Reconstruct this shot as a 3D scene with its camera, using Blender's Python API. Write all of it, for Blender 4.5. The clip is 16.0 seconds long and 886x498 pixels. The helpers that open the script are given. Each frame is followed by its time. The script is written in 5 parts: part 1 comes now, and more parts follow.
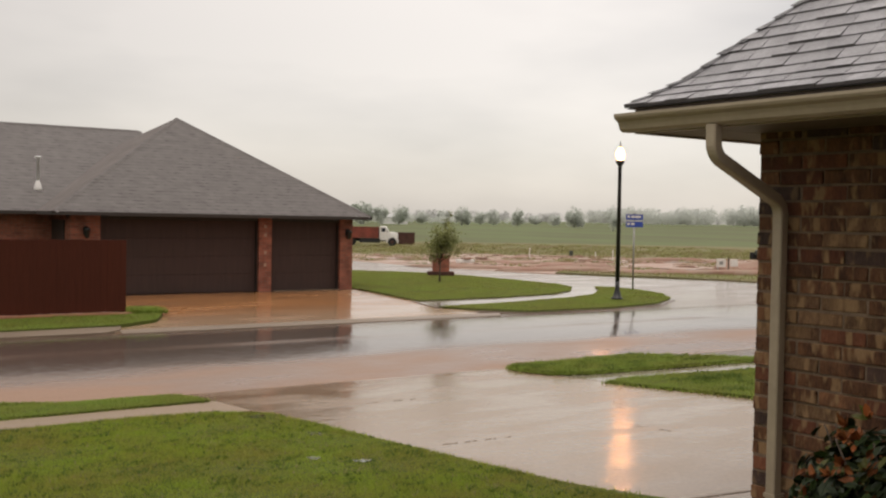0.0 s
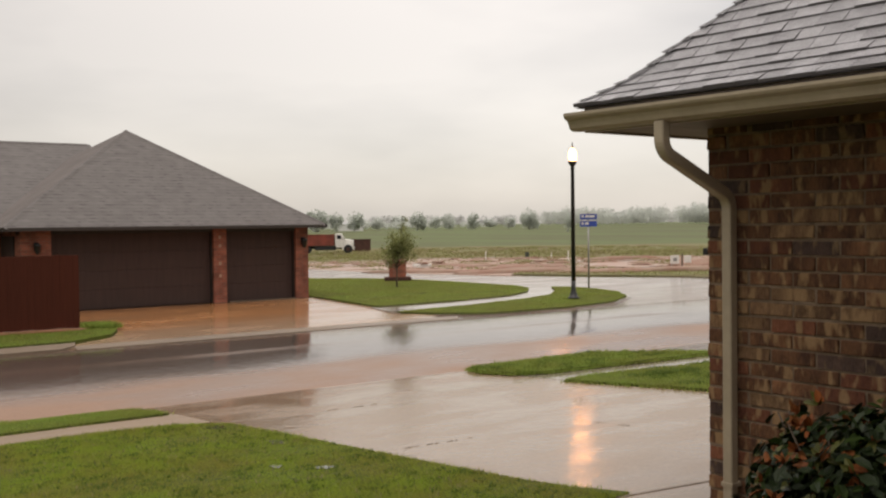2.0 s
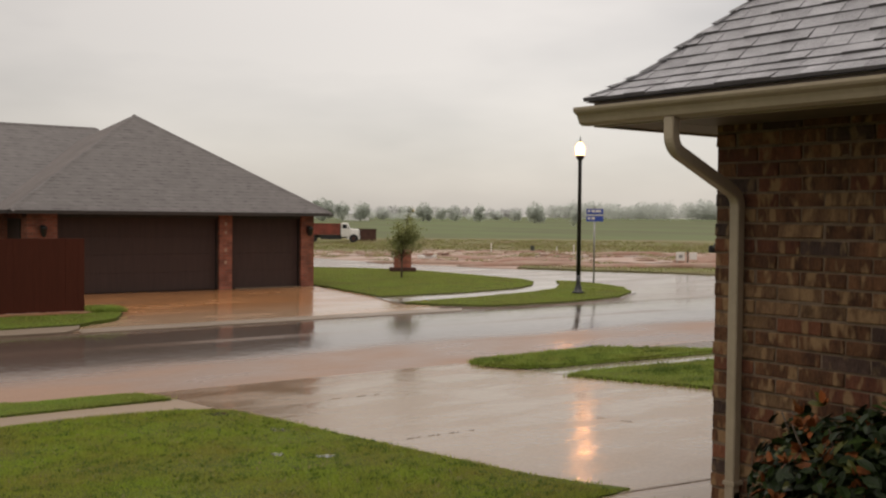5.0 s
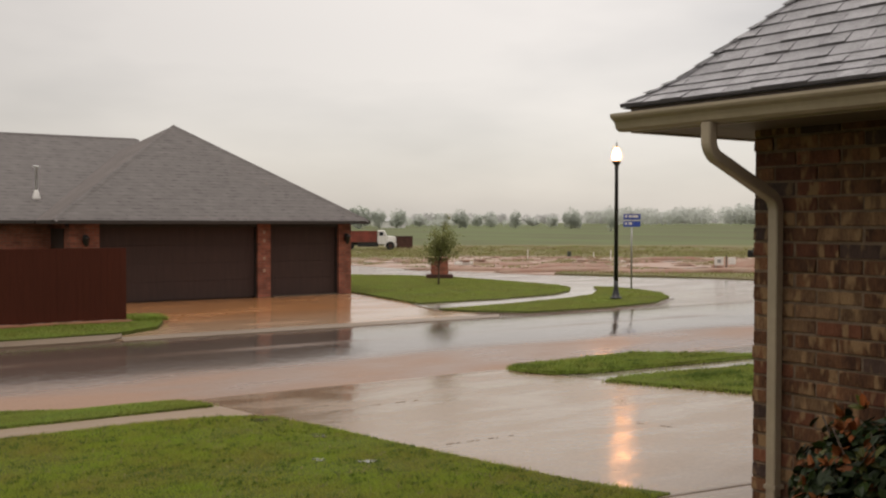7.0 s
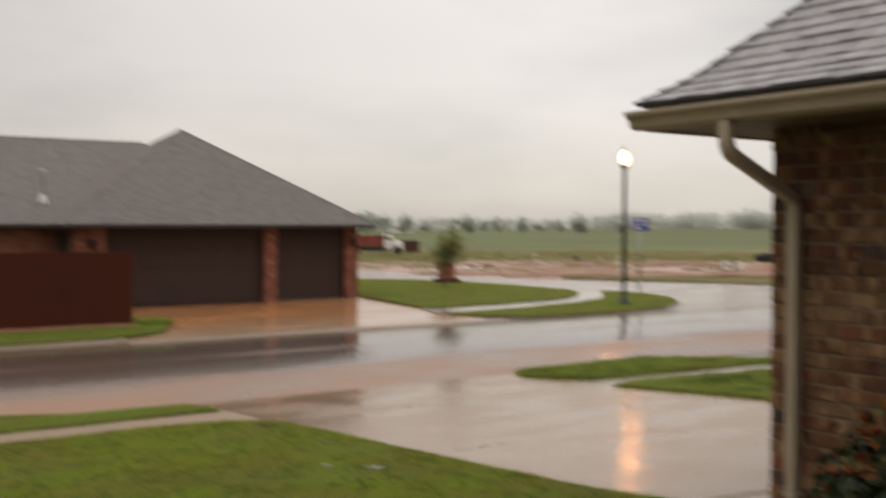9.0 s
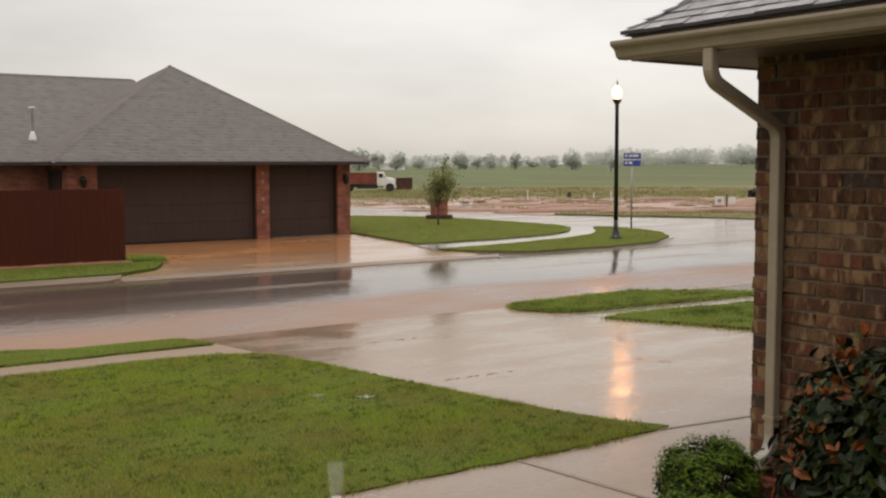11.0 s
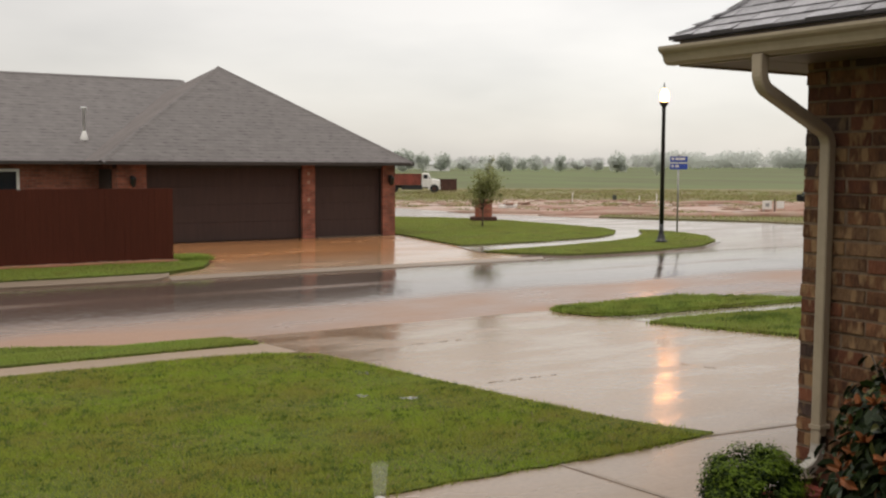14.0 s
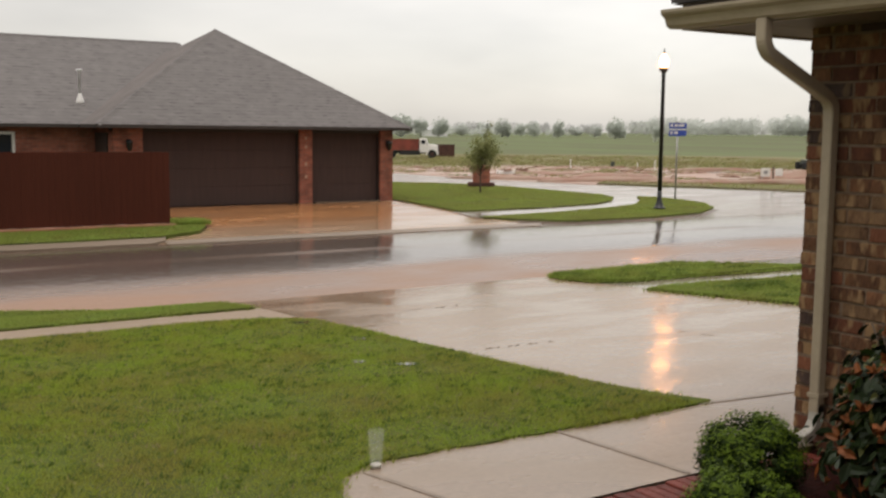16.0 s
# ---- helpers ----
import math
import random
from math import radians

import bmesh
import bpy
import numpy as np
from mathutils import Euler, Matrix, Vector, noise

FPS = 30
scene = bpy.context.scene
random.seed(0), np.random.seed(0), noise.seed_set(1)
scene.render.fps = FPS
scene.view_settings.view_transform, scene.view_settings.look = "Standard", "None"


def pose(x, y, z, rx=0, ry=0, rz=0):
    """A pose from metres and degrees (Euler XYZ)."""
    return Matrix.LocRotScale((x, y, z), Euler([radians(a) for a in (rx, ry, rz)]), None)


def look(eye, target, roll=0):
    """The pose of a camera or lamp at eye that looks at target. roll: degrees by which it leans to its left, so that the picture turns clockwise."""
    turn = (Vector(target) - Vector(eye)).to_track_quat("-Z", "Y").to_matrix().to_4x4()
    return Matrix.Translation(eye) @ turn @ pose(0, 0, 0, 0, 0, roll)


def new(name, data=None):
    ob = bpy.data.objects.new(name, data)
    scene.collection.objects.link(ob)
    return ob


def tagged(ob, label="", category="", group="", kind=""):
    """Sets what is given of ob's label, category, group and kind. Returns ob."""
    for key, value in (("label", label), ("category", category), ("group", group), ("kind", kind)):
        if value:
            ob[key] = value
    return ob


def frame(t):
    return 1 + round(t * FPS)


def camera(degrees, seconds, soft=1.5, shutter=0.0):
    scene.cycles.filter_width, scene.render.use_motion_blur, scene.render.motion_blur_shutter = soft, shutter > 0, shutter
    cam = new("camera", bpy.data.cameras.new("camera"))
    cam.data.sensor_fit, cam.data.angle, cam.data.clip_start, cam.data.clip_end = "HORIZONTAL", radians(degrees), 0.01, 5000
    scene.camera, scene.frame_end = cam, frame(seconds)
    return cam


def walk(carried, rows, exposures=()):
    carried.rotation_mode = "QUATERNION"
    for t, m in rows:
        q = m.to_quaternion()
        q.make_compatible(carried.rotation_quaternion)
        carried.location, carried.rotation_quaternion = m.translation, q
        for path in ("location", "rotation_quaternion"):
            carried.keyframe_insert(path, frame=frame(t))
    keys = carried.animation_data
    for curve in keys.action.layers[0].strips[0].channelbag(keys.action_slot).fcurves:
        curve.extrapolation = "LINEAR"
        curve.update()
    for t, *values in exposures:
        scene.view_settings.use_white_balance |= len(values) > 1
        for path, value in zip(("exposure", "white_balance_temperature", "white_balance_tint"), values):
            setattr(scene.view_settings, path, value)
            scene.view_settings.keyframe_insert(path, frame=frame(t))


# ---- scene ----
SKY = 0.95
ZENITH = 2.9
GLOBE = 950.0
EXPO = ((0, 0.03, 7080, 14), (1, 0.05, 7080, 14), (2, 0.05, 7080, 14), (2.5, -0.13, 7080, 14), (3, -0.19, 7080, 14), (4.2, -0.19, 7080, 14), (6.3, -0.07, 7080, 14), (8.5, -0.09, 7080, 14), (9.5, -0.07, 7080, 14), (10.2, -0.03, 7080, 14), (12.5, 0.2, 6620, 12), (14, 0.16, 6850, 12), (16, 0.2, 6850, 12))
cam = camera(46.0, 16.0, soft=2.2, shutter=0.5)


def aim(x, y, z, yaw, pitch, roll):
    yw, pt = radians(yaw), radians(pitch)
    eye = Vector((x, y, z))
    ahead = Vector((-math.sin(yw) * math.cos(pt), math.cos(yw) * math.cos(pt), math.sin(pt)))
    return look(eye, eye + ahead, roll)


# seconds, place, then yaw, pitch and roll in degrees
PATH = [
    (0, 0.046, 0.041, 2.328, -34.97, -1.63, 1.05),
    (0.5, 0.036, 0.014, 2.322, -35.33, -1.06, 0.07),
    (1, 0.013, -0.003, 2.319, -36.78, -0.28, -0.21),
    (1.5, 0.033, 0.013, 2.321, -36.86, -0.82, -0.82),
    (2, 0.029, 0.011, 2.315, -37.37, -1.35, -0.68),
    (2.5, 0.043, 0.035, 2.320, -36.72, -1.74, -0.34),
    (3, 0.029, 0.013, 2.312, -36.67, -1.46, -0.29),
    (3.5, 0.045, 0.040, 2.315, -37.33, -1.66, 0.15),
    (4, 0.060, 0.050, 2.318, -37.31, -1.76, 0.47),
    (6.5, -0.017, -0.021, 2.312, -36.09, -1.77, 0.13),
    (7, -0.018, -0.020, 2.316, -35.08, -1.46, 0.10),
    (7.5, -0.036, -0.033, 2.314, -35.17, -1.59, 0.11),
    (8, -0.064, -0.058, 2.310, -37.53, -1.38, 0.09),
    (8.5, -0.018, -0.003, 2.314, -37.30, -2.31, 0.11),
    (8.8, 0.025, 0.026, 2.286, -36.93, -2.13, 0.25),
    (8.9, 0.046, 0.051, 2.287, -36.83, -2.45, 0.35),
    (9, 0.038, 0.098, 2.295, -34.72, -1.20, 0.11),
    (9.1, 0.113, 0.115, 2.286, -33.45, -0.78, -0.26),
    (9.3, 0.017, -0.000, 2.255, -34.33, -0.04, -0.29),
    (9.5, 0.003, 0.009, 2.281, -35.20, -1.85, -0.34),
    (10, 0.043, 0.039, 2.247, -34.95, -3.89, -0.58),
    (12.5, 0.026, 0.012, 2.272, -35.22, -5.50, 0.64),
    (13, 0.041, 0.030, 2.272, -32.71, -5.16, -0.36),
    (13.5, 0.027, 0.019, 2.274, -32.75, -4.72, -0.15),
    (14, 0.010, 0.008, 2.271, -32.67, -4.57, 0.25),
    (14.5, 0.000, 0.000, 2.270, -33.25, -4.73, 0.30),
    (15, 0.009, 0.009, 2.272, -33.79, -4.79, 0.58),
    (15.5, 0.002, 0.009, 2.269, -33.98, -5.00, 0.69),
    (16, 0.039, 0.057, 2.265, -32.83, -6.45, 0.59),
]

walk(cam, [(t, aim(*row)) for t, *row in PATH], exposures=EXPO)

# ---- world and light: rain-grey overcast evening ----
world = bpy.data.worlds.new("overcast")
scene.world = world
world.use_nodes = True
wn, wl = world.node_tree.nodes, world.node_tree.links
wn.clear()
w_out = wn.new("ShaderNodeOutputWorld")
w_bg = wn.new("ShaderNodeBackground")
w_sky = wn.new("ShaderNodeTexSky")
w_sky.sky_type = "NISHITA"
w_sky.sun_disc = False
w_sky.sun_elevation = radians(38)
w_sky.sun_rotation = radians(233)
w_tc = wn.new("ShaderNodeTexCoord")
w_map = wn.new("ShaderNodeMapping")
w_map.inputs["Scale"].default_value = (1.0, 1.0, 3.2)
w_noise = wn.new("ShaderNodeTexNoise")
w_noise.inputs["Scale"].default_value = 1.6
w_noise.inputs["Detail"].default_value = 5
w_noise.inputs["Roughness"].default_value = 0.5
w_ramp = wn.new("ShaderNodeValToRGB")
w_ramp.color_ramp.elements[0].position, w_ramp.color_ramp.elements[0].color = 0.36, (0.505, 0.5, 0.492, 1)
w_ramp.color_ramp.elements[1].position, w_ramp.color_ramp.elements[1].color = 0.62, (0.755, 0.74, 0.715, 1)
w_scale = wn.new("ShaderNodeVectorMath")
w_scale.operation = "SCALE"
w_scale.inputs["Scale"].default_value = 0.02
w_add = wn.new("ShaderNodeVectorMath")
w_add.operation = "ADD"
wl.new(w_tc.outputs["Generated"], w_map.inputs["Vector"])
wl.new(w_map.outputs["Vector"], w_noise.inputs["Vector"])
wl.new(w_noise.outputs["Fac"], w_ramp.inputs["Fac"])
wl.new(w_sky.outputs["Color"], w_scale.inputs[0])
wl.new(w_ramp.outputs["Color"], w_add.inputs[0])
wl.new(w_scale.outputs["Vector"], w_add.inputs[1])
w_dot = wn.new("ShaderNodeVectorMath")
w_dot.operation = "DOT_PRODUCT"
w_dot.inputs[1].default_value = (0.64, 0.52, 0.56)
w_glow = wn.new("ShaderNodeMapRange")
w_glow.inputs["From Min"].default_value, w_glow.inputs["From Max"].default_value = 0.6, 1.0
w_glow.inputs["To Min"].default_value, w_glow.inputs["To Max"].default_value = 0.70, 1.25
w_mul = wn.new("ShaderNodeVectorMath")
w_mul.operation = "SCALE"
wl.new(w_tc.outputs["Generated"], w_dot.inputs[0])
wl.new(w_dot.outputs["Value"], w_glow.inputs["Value"])
# an overcast sky is about three times as bright overhead as at the horizon
w_sep, w_zen, w_both = wn.new("ShaderNodeSeparateXYZ"), wn.new("ShaderNodeMapRange"), wn.new("ShaderNodeMath")
w_zen.interpolation_type = "SMOOTHSTEP"
w_zen.inputs["From Min"].default_value, w_zen.inputs["From Max"].default_value = 0.16, 1.0
w_zen.inputs["To Min"].default_value, w_zen.inputs["To Max"].default_value = 1.0, ZENITH
w_both.operation = "MULTIPLY"
wl.new(w_tc.outputs["Generated"], w_sep.inputs[0])
wl.new(w_sep.outputs["Z"], w_zen.inputs["Value"])
wl.new(w_glow.outputs["Result"], w_both.inputs[0])
wl.new(w_zen.outputs["Result"], w_both.inputs[1])
wl.new(w_both.outputs[0], w_mul.inputs["Scale"])
wl.new(w_add.outputs["Vector"], w_mul.inputs[0])
wl.new(w_mul.outputs["Vector"], w_bg.inputs["Color"])
w_bg.inputs["Strength"].default_value = SKY
wl.new(w_bg.outputs["Background"], w_out.inputs["Surface"])

sun_data = bpy.data.lights.new("sun", "SUN")
sun_data.energy, sun_data.angle, sun_data.color = 0.6, radians(40), (1.0, 0.97, 0.93)
sun = new("sun", sun_data)
sun.matrix_world = look((0, 0, 60), (0 + 16, 0 + 12, 0))


# ---- materials ----
def mat(name, col, rough=0.7, metal=0.0, vary=0.25, scale=6.0, bump=0.0, bscale=60.0, tint=None, rand=0.0, emit=None, estr=0.0, spec=0.5, coat=0.0, rvary=0.0, rscale=1.5, stretch=None, thin=0.0, sharp=0.0, fleck=None):
    """A procedural surface: two scales of noise over a base colour, optional second tint, per-object variation, bump and wet sheen."""
    m = bpy.data.materials.new(name)
    m.use_nodes = True
    n, l = m.node_tree.nodes, m.node_tree.links
    b = n["Principled BSDF"]
    tc = n.new("ShaderNodeTexCoord")
    vec = tc.outputs["Object"]
    if stretch:
        mp = n.new("ShaderNodeMapping")
        mp.inputs["Scale"].default_value = stretch
        l.new(vec, mp.inputs["Vector"])
        vec = mp.outputs["Vector"]
    big, fine = n.new("ShaderNodeTexNoise"), n.new("ShaderNodeTexNoise")
    big.inputs["Scale"].default_value, big.inputs["Detail"].default_value = scale, 4
    fine.inputs["Scale"].default_value, fine.inputs["Detail"].default_value = scale * 9, 3
    l.new(vec, big.inputs["Vector"])
    l.new(vec, fine.inputs["Vector"])
    if rand:
        info, wm = n.new("ShaderNodeObjectInfo"), n.new("ShaderNodeMath")
        wm.operation = "MULTIPLY"
        wm.inputs[1].default_value = 40.0
        l.new(info.outputs["Random"], wm.inputs[0])
        for tex in (big, fine):
            tex.noise_dimensions = "4D"
            l.new(wm.outputs[0], tex.inputs["W"])
    mix = n.new("ShaderNodeMath")
    mix.operation = "MULTIPLY_ADD"
    mix.inputs[1].default_value = 0.45
    l.new(fine.outputs["Fac"], mix.inputs[0])
    l.new(big.outputs["Fac"], mix.inputs[2])
    ramp = n.new("ShaderNodeValToRGB")
    t = tint or tuple(c * (1 - vary) for c in col)
    ramp.color_ramp.elements[0].position, ramp.color_ramp.elements[1].position = 0.52 + sharp, 0.95 - sharp
    ramp.color_ramp.elements[0].color = (*t, 1)
    ramp.color_ramp.elements[1].color = (*[min(1, c * (1 + vary * 0.5)) for c in col], 1)
    l.new(mix.outputs[0], ramp.inputs["Fac"])
    colour = ramp.outputs["Color"]
    if rand:
        oi = n.new("ShaderNodeObjectInfo")
        mr = n.new("ShaderNodeMapRange")
        mr.inputs["To Min"].default_value, mr.inputs["To Max"].default_value = 1 - rand, 1 + rand
        l.new(oi.outputs["Random"], mr.inputs["Value"])
        hs = n.new("ShaderNodeHueSaturation")
        l.new(mr.outputs["Result"], hs.inputs["Value"])
        l.new(colour, hs.inputs["Color"])
        colour = hs.outputs["Color"]
    if fleck:
        spot, sr, fm = n.new("ShaderNodeTexNoise"), n.new("ShaderNodeMapRange"), n.new("ShaderNodeMix")
        spot.noise_dimensions = "4D"
        spot.inputs["Scale"].default_value, spot.inputs["Detail"].default_value = 15, 2
        l.new(vec, spot.inputs["Vector"])
        l.new(wm.outputs[0], spot.inputs["W"])
        sr.inputs["From Min"].default_value, sr.inputs["From Max"].default_value = 0.53, 0.62
        sr.inputs["To Max"].default_value = 0.85
        l.new(spot.outputs["Fac"], sr.inputs["Value"])
        fm.data_type = "RGBA"
        l.new(sr.outputs["Result"], fm.inputs["Factor"])
        l.new(colour, fm.inputs["A"])
        fm.inputs["B"].default_value = (*fleck, 1)
        colour = fm.outputs["Result"]
    l.new(colour, b.inputs["Base Color"])
    b.inputs["Roughness"].default_value = rough
    b.inputs["Metallic"].default_value = metal
    b.inputs["Specular IOR Level"].default_value = spec
    b.inputs["Coat Weight"].default_value = coat
    b.inputs["Coat Roughness"].default_value = 0.08
    if rvary:
        rn = n.new("ShaderNodeTexNoise")
        rn.inputs["Scale"].default_value, rn.inputs["Detail"].default_value = rscale, 4
        l.new(vec, rn.inputs["Vector"])
        rr = n.new("ShaderNodeMapRange")
        rr.inputs["From Min"].default_value, rr.inputs["From Max"].default_value = 0.4, 0.68
        rr.inputs["To Min"].default_value, rr.inputs["To Max"].default_value = rough, rough + rvary
        l.new(rn.outputs["Fac"], rr.inputs["Value"])
        l.new(rr.outputs["Result"], b.inputs["Roughness"])
    if bump:
        bn = n.new("ShaderNodeTexNoise")
        bn.inputs["Scale"].default_value, bn.inputs["Detail"].default_value = bscale, 4
        l.new(vec, bn.inputs["Vector"])
        bp = n.new("ShaderNodeBump")
        bp.inputs["Strength"].default_value, bp.inputs["Distance"].default_value = bump, 0.02
        l.new(bn.outputs["Fac"], bp.inputs["Height"])
        l.new(bp.outputs["Normal"], b.inputs["Normal"])
    if thin:
        tr, ms = n.new("ShaderNodeBsdfTranslucent"), n.new("ShaderNodeMixShader")
        l.new(colour, tr.inputs["Color"])
        ms.inputs["Fac"].default_value = thin
        l.new(b.outputs["BSDF"], ms.inputs[1])
        l.new(tr.outputs["BSDF"], ms.inputs[2])
        l.new(ms.outputs["Shader"], n["Material Output"].inputs["Surface"])
    if emit:
        b.inputs["Emission Color"].default_value = (*emit, 1)
        b.inputs["Emission Strength"].default_value = estr
    return m


def brick_mat(name, c1, c2, mortar, bw=0.25, bh=0.076, gap=0.006, blotch=0.3):
    """Small far-off brickwork: courses and joints in the material, at true size."""
    m = mat(name, c1, 0.8, vary=0.35, scale=5)
    n, l = m.node_tree.nodes, m.node_tree.links
    b = n["Principled BSDF"]
    tc, sep, add, com = n.new("ShaderNodeTexCoord"), n.new("ShaderNodeSeparateXYZ"), n.new("ShaderNodeMath"), n.new("ShaderNodeCombineXYZ")
    l.new(tc.outputs["Object"], sep.inputs[0])
    l.new(sep.outputs["X"], add.inputs[0])
    l.new(sep.outputs["Y"], add.inputs[1])
    l.new(add.outputs[0], com.inputs["X"])
    l.new(sep.outputs["Z"], com.inputs["Y"])
    br = n.new("ShaderNodeTexBrick")
    br.inputs["Color1"].default_value, br.inputs["Color2"].default_value, br.inputs["Mortar"].default_value = (*c1, 1), (*c2, 1), (*mortar, 1)
    br.inputs["Scale"].default_value = 1.0
    br.offset, br.offset_frequency, br.squash, br.squash_frequency = 0.43, 2, 1.0, 2
    br.inputs["Brick Width"].default_value, br.inputs["Row Height"].default_value, br.inputs["Mortar Size"].default_value = bw, bh, gap
    l.new(com.outputs[0], br.inputs["Vector"])
    noi = n.new("ShaderNodeTexNoise")
    noi.inputs["Scale"].default_value = 3.0
    hs = n.new("ShaderNodeHueSaturation")
    mr = n.new("ShaderNodeMapRange")
    mr.inputs["From Min"].default_value, mr.inputs["From Max"].default_value = 0.3, 0.7
    mr.inputs["To Min"].default_value, mr.inputs["To Max"].default_value = 1 - blotch, 1 + blotch
    l.new(tc.outputs["Object"], noi.inputs["Vector"])
    l.new(noi.outputs["Fac"], mr.inputs["Value"])
    l.new(mr.outputs["Result"], hs.inputs["Value"])
    l.new(br.outputs["Color"], hs.inputs["Color"])
    l.new(hs.outputs["Color"], b.inputs["Base Color"])
    bp = n.new("ShaderNodeBump")
    bp.inputs["Strength"].default_value, bp.inputs["Distance"].default_value, bp.invert = 0.6, 0.01, True
    l.new(br.outputs["Fac"], bp.inputs["Height"])
    l.new(bp.outputs["Normal"], b.inputs["Normal"])
    return m


def shingle_mat(name, c1, c2, shade, step=0.1, tab=0.31):
    """Far-off laminated shingles: fine courses, their shadow lines painted into the colour as short dark dashes."""
    m = brick_mat(name, c1, c2, c1, bw=tab, bh=step, gap=0.004, blotch=0.1)
    n, l = m.node_tree.nodes, m.node_tree.links
    b = n["Principled BSDF"]
    vec = [x for x in n if x.bl_idname == "ShaderNodeCombineXYZ"][0].outputs[0]
    line = n.new("ShaderNodeTexBrick")
    line.offset, line.squash = 0.43, 1.0
    line.inputs["Scale"].default_value = 1.0
    line.inputs["Brick Width"].default_value, line.inputs["Row Height"].default_value, line.inputs["Mortar Size"].default_value = 60.0, step, step * 0.2
    line.inputs["Mortar Smooth"].default_value = 0.6
    l.new(vec, line.inputs["Vector"])
    mp, spot, mr, mul, mix = n.new("ShaderNodeMapping"), n.new("ShaderNodeTexNoise"), n.new("ShaderNodeMapRange"), n.new("ShaderNodeMath"), n.new("ShaderNodeMix")
    mp.inputs["Scale"].default_value = (1.0, 3.0, 1.0)
    l.new(vec, mp.inputs["Vector"])
    l.new(mp.outputs["Vector"], spot.inputs["Vector"])
    spot.inputs["Scale"].default_value, spot.inputs["Detail"].default_value = 4.5, 1
    mr.inputs["From Min"].default_value, mr.inputs["From Max"].default_value = 0.5, 0.68
    mr.inputs["To Min"].default_value, mr.inputs["To Max"].default_value = 0.16, 0.9
    l.new(spot.outputs["Fac"], mr.inputs["Value"])
    mul.operation = "MULTIPLY"
    l.new(line.outputs["Fac"], mul.inputs[0])
    l.new(mr.outputs["Result"], mul.inputs[1])
    mix.data_type = "RGBA"
    l.new(mul.outputs[0], mix.inputs["Factor"])
    l.new(b.inputs["Base Color"].links[0].from_socket, mix.inputs["A"])
    mix.inputs["B"].default_value = (*shade, 1)
    l.new(mix.outputs["Result"], b.inputs["Base Color"])
    return m


def wet_ground(name, dry, mud, bands, rough=0.05, rvary=0.12, wave=0.12, spec=0.5, choppy=0.0, least=0.35, both=False, rscale=0.0):
    """Flooded concrete: dry colour, washed over by red silt in bands (centre, half width, amount) across the street, under a rippled film of water."""
    m = bpy.data.materials.new(name)
    m.use_nodes = True
    n, l = m.node_tree.nodes, m.node_tree.links
    b = n["Principled BSDF"]
    tc, sep = n.new("ShaderNodeTexCoord"), n.new("ShaderNodeSeparateXYZ")
    l.new(tc.outputs["Object"], sep.inputs[0])
    mp = n.new("ShaderNodeMapping")
    mp.inputs["Scale"].default_value = (0.35, 1.0, 1.0)
    l.new(tc.outputs["Object"], mp.inputs["Vector"])
    flow, grain = n.new("ShaderNodeTexNoise"), n.new("ShaderNodeTexNoise")
    flow.inputs["Scale"].default_value, flow.inputs["Detail"].default_value = 0.8, 5
    grain.inputs["Scale"].default_value, grain.inputs["Detail"].default_value = 30, 4
    l.new(mp.outputs["Vector"], flow.inputs["Vector"])
    l.new(tc.outputs["Object"], grain.inputs["Vector"])
    total = None
    for axis, centre, half, amount in bands:
        sub, ab, mr = n.new("ShaderNodeMath"), n.new("ShaderNodeMath"), n.new("ShaderNodeMapRange")
        sub.operation, ab.operation = "SUBTRACT", "ABSOLUTE"
        l.new(sep.outputs[axis], sub.inputs[0])
        sub.inputs[1].default_value = centre
        l.new(sub.outputs[0], ab.inputs[0])
        l.new(ab.outputs[0], mr.inputs["Value"])
        mr.interpolation_type = "SMOOTHSTEP"
        mr.inputs["From Min"].default_value, mr.inputs["From Max"].default_value = half * 0.35, half
        mr.inputs["To Min"].default_value, mr.inputs["To Max"].default_value = amount, 0
        if total is None:
            total = mr.outputs["Result"]
        else:
            mx = n.new("ShaderNodeMath")
            mx.operation = "MULTIPLY" if both else "MAXIMUM"
            l.new(total, mx.inputs[0])
            l.new(mr.outputs["Result"], mx.inputs[1])
            total = mx.outputs[0]
    nr = n.new("ShaderNodeMapRange")
    nr.inputs["From Min"].default_value, nr.inputs["From Max"].default_value = 0.3, 0.62
    nr.inputs["To Min"].default_value, nr.inputs["To Max"].default_value = least, 1.1
    l.new(flow.outputs["Fac"], nr.inputs["Value"])
    mul = n.new("ShaderNodeMath")
    mul.operation, mul.use_clamp = "MULTIPLY", True
    l.new(nr.outputs["Result"], mul.inputs[0])
    if total is None:
        mul.inputs[1].default_value = 0.25
    else:
        l.new(total, mul.inputs[1])
    mixc = n.new("ShaderNodeMix")
    mixc.data_type = "RGBA"
    mixc.inputs["A"].default_value, mixc.inputs["B"].default_value = (*dry, 1), (*mud, 1)
    l.new(mul.outputs[0], mixc.inputs["Factor"])
    hs, gr = n.new("ShaderNodeHueSaturation"), n.new("ShaderNodeMapRange")
    gr.inputs["To Min"].default_value, gr.inputs["To Max"].default_value = 0.75, 1.25
    l.new(grain.outputs["Fac"], gr.inputs["Value"])
    l.new(gr.outputs["Result"], hs.inputs["Value"])
    l.new(mixc.outputs["Result"], hs.inputs["Color"])
    l.new(hs.outputs["Color"], b.inputs["Base Color"])
    rr = n.new("ShaderNodeMapRange")
    rr.inputs["From Min"].default_value, rr.inputs["From Max"].default_value = 0.38, 0.7
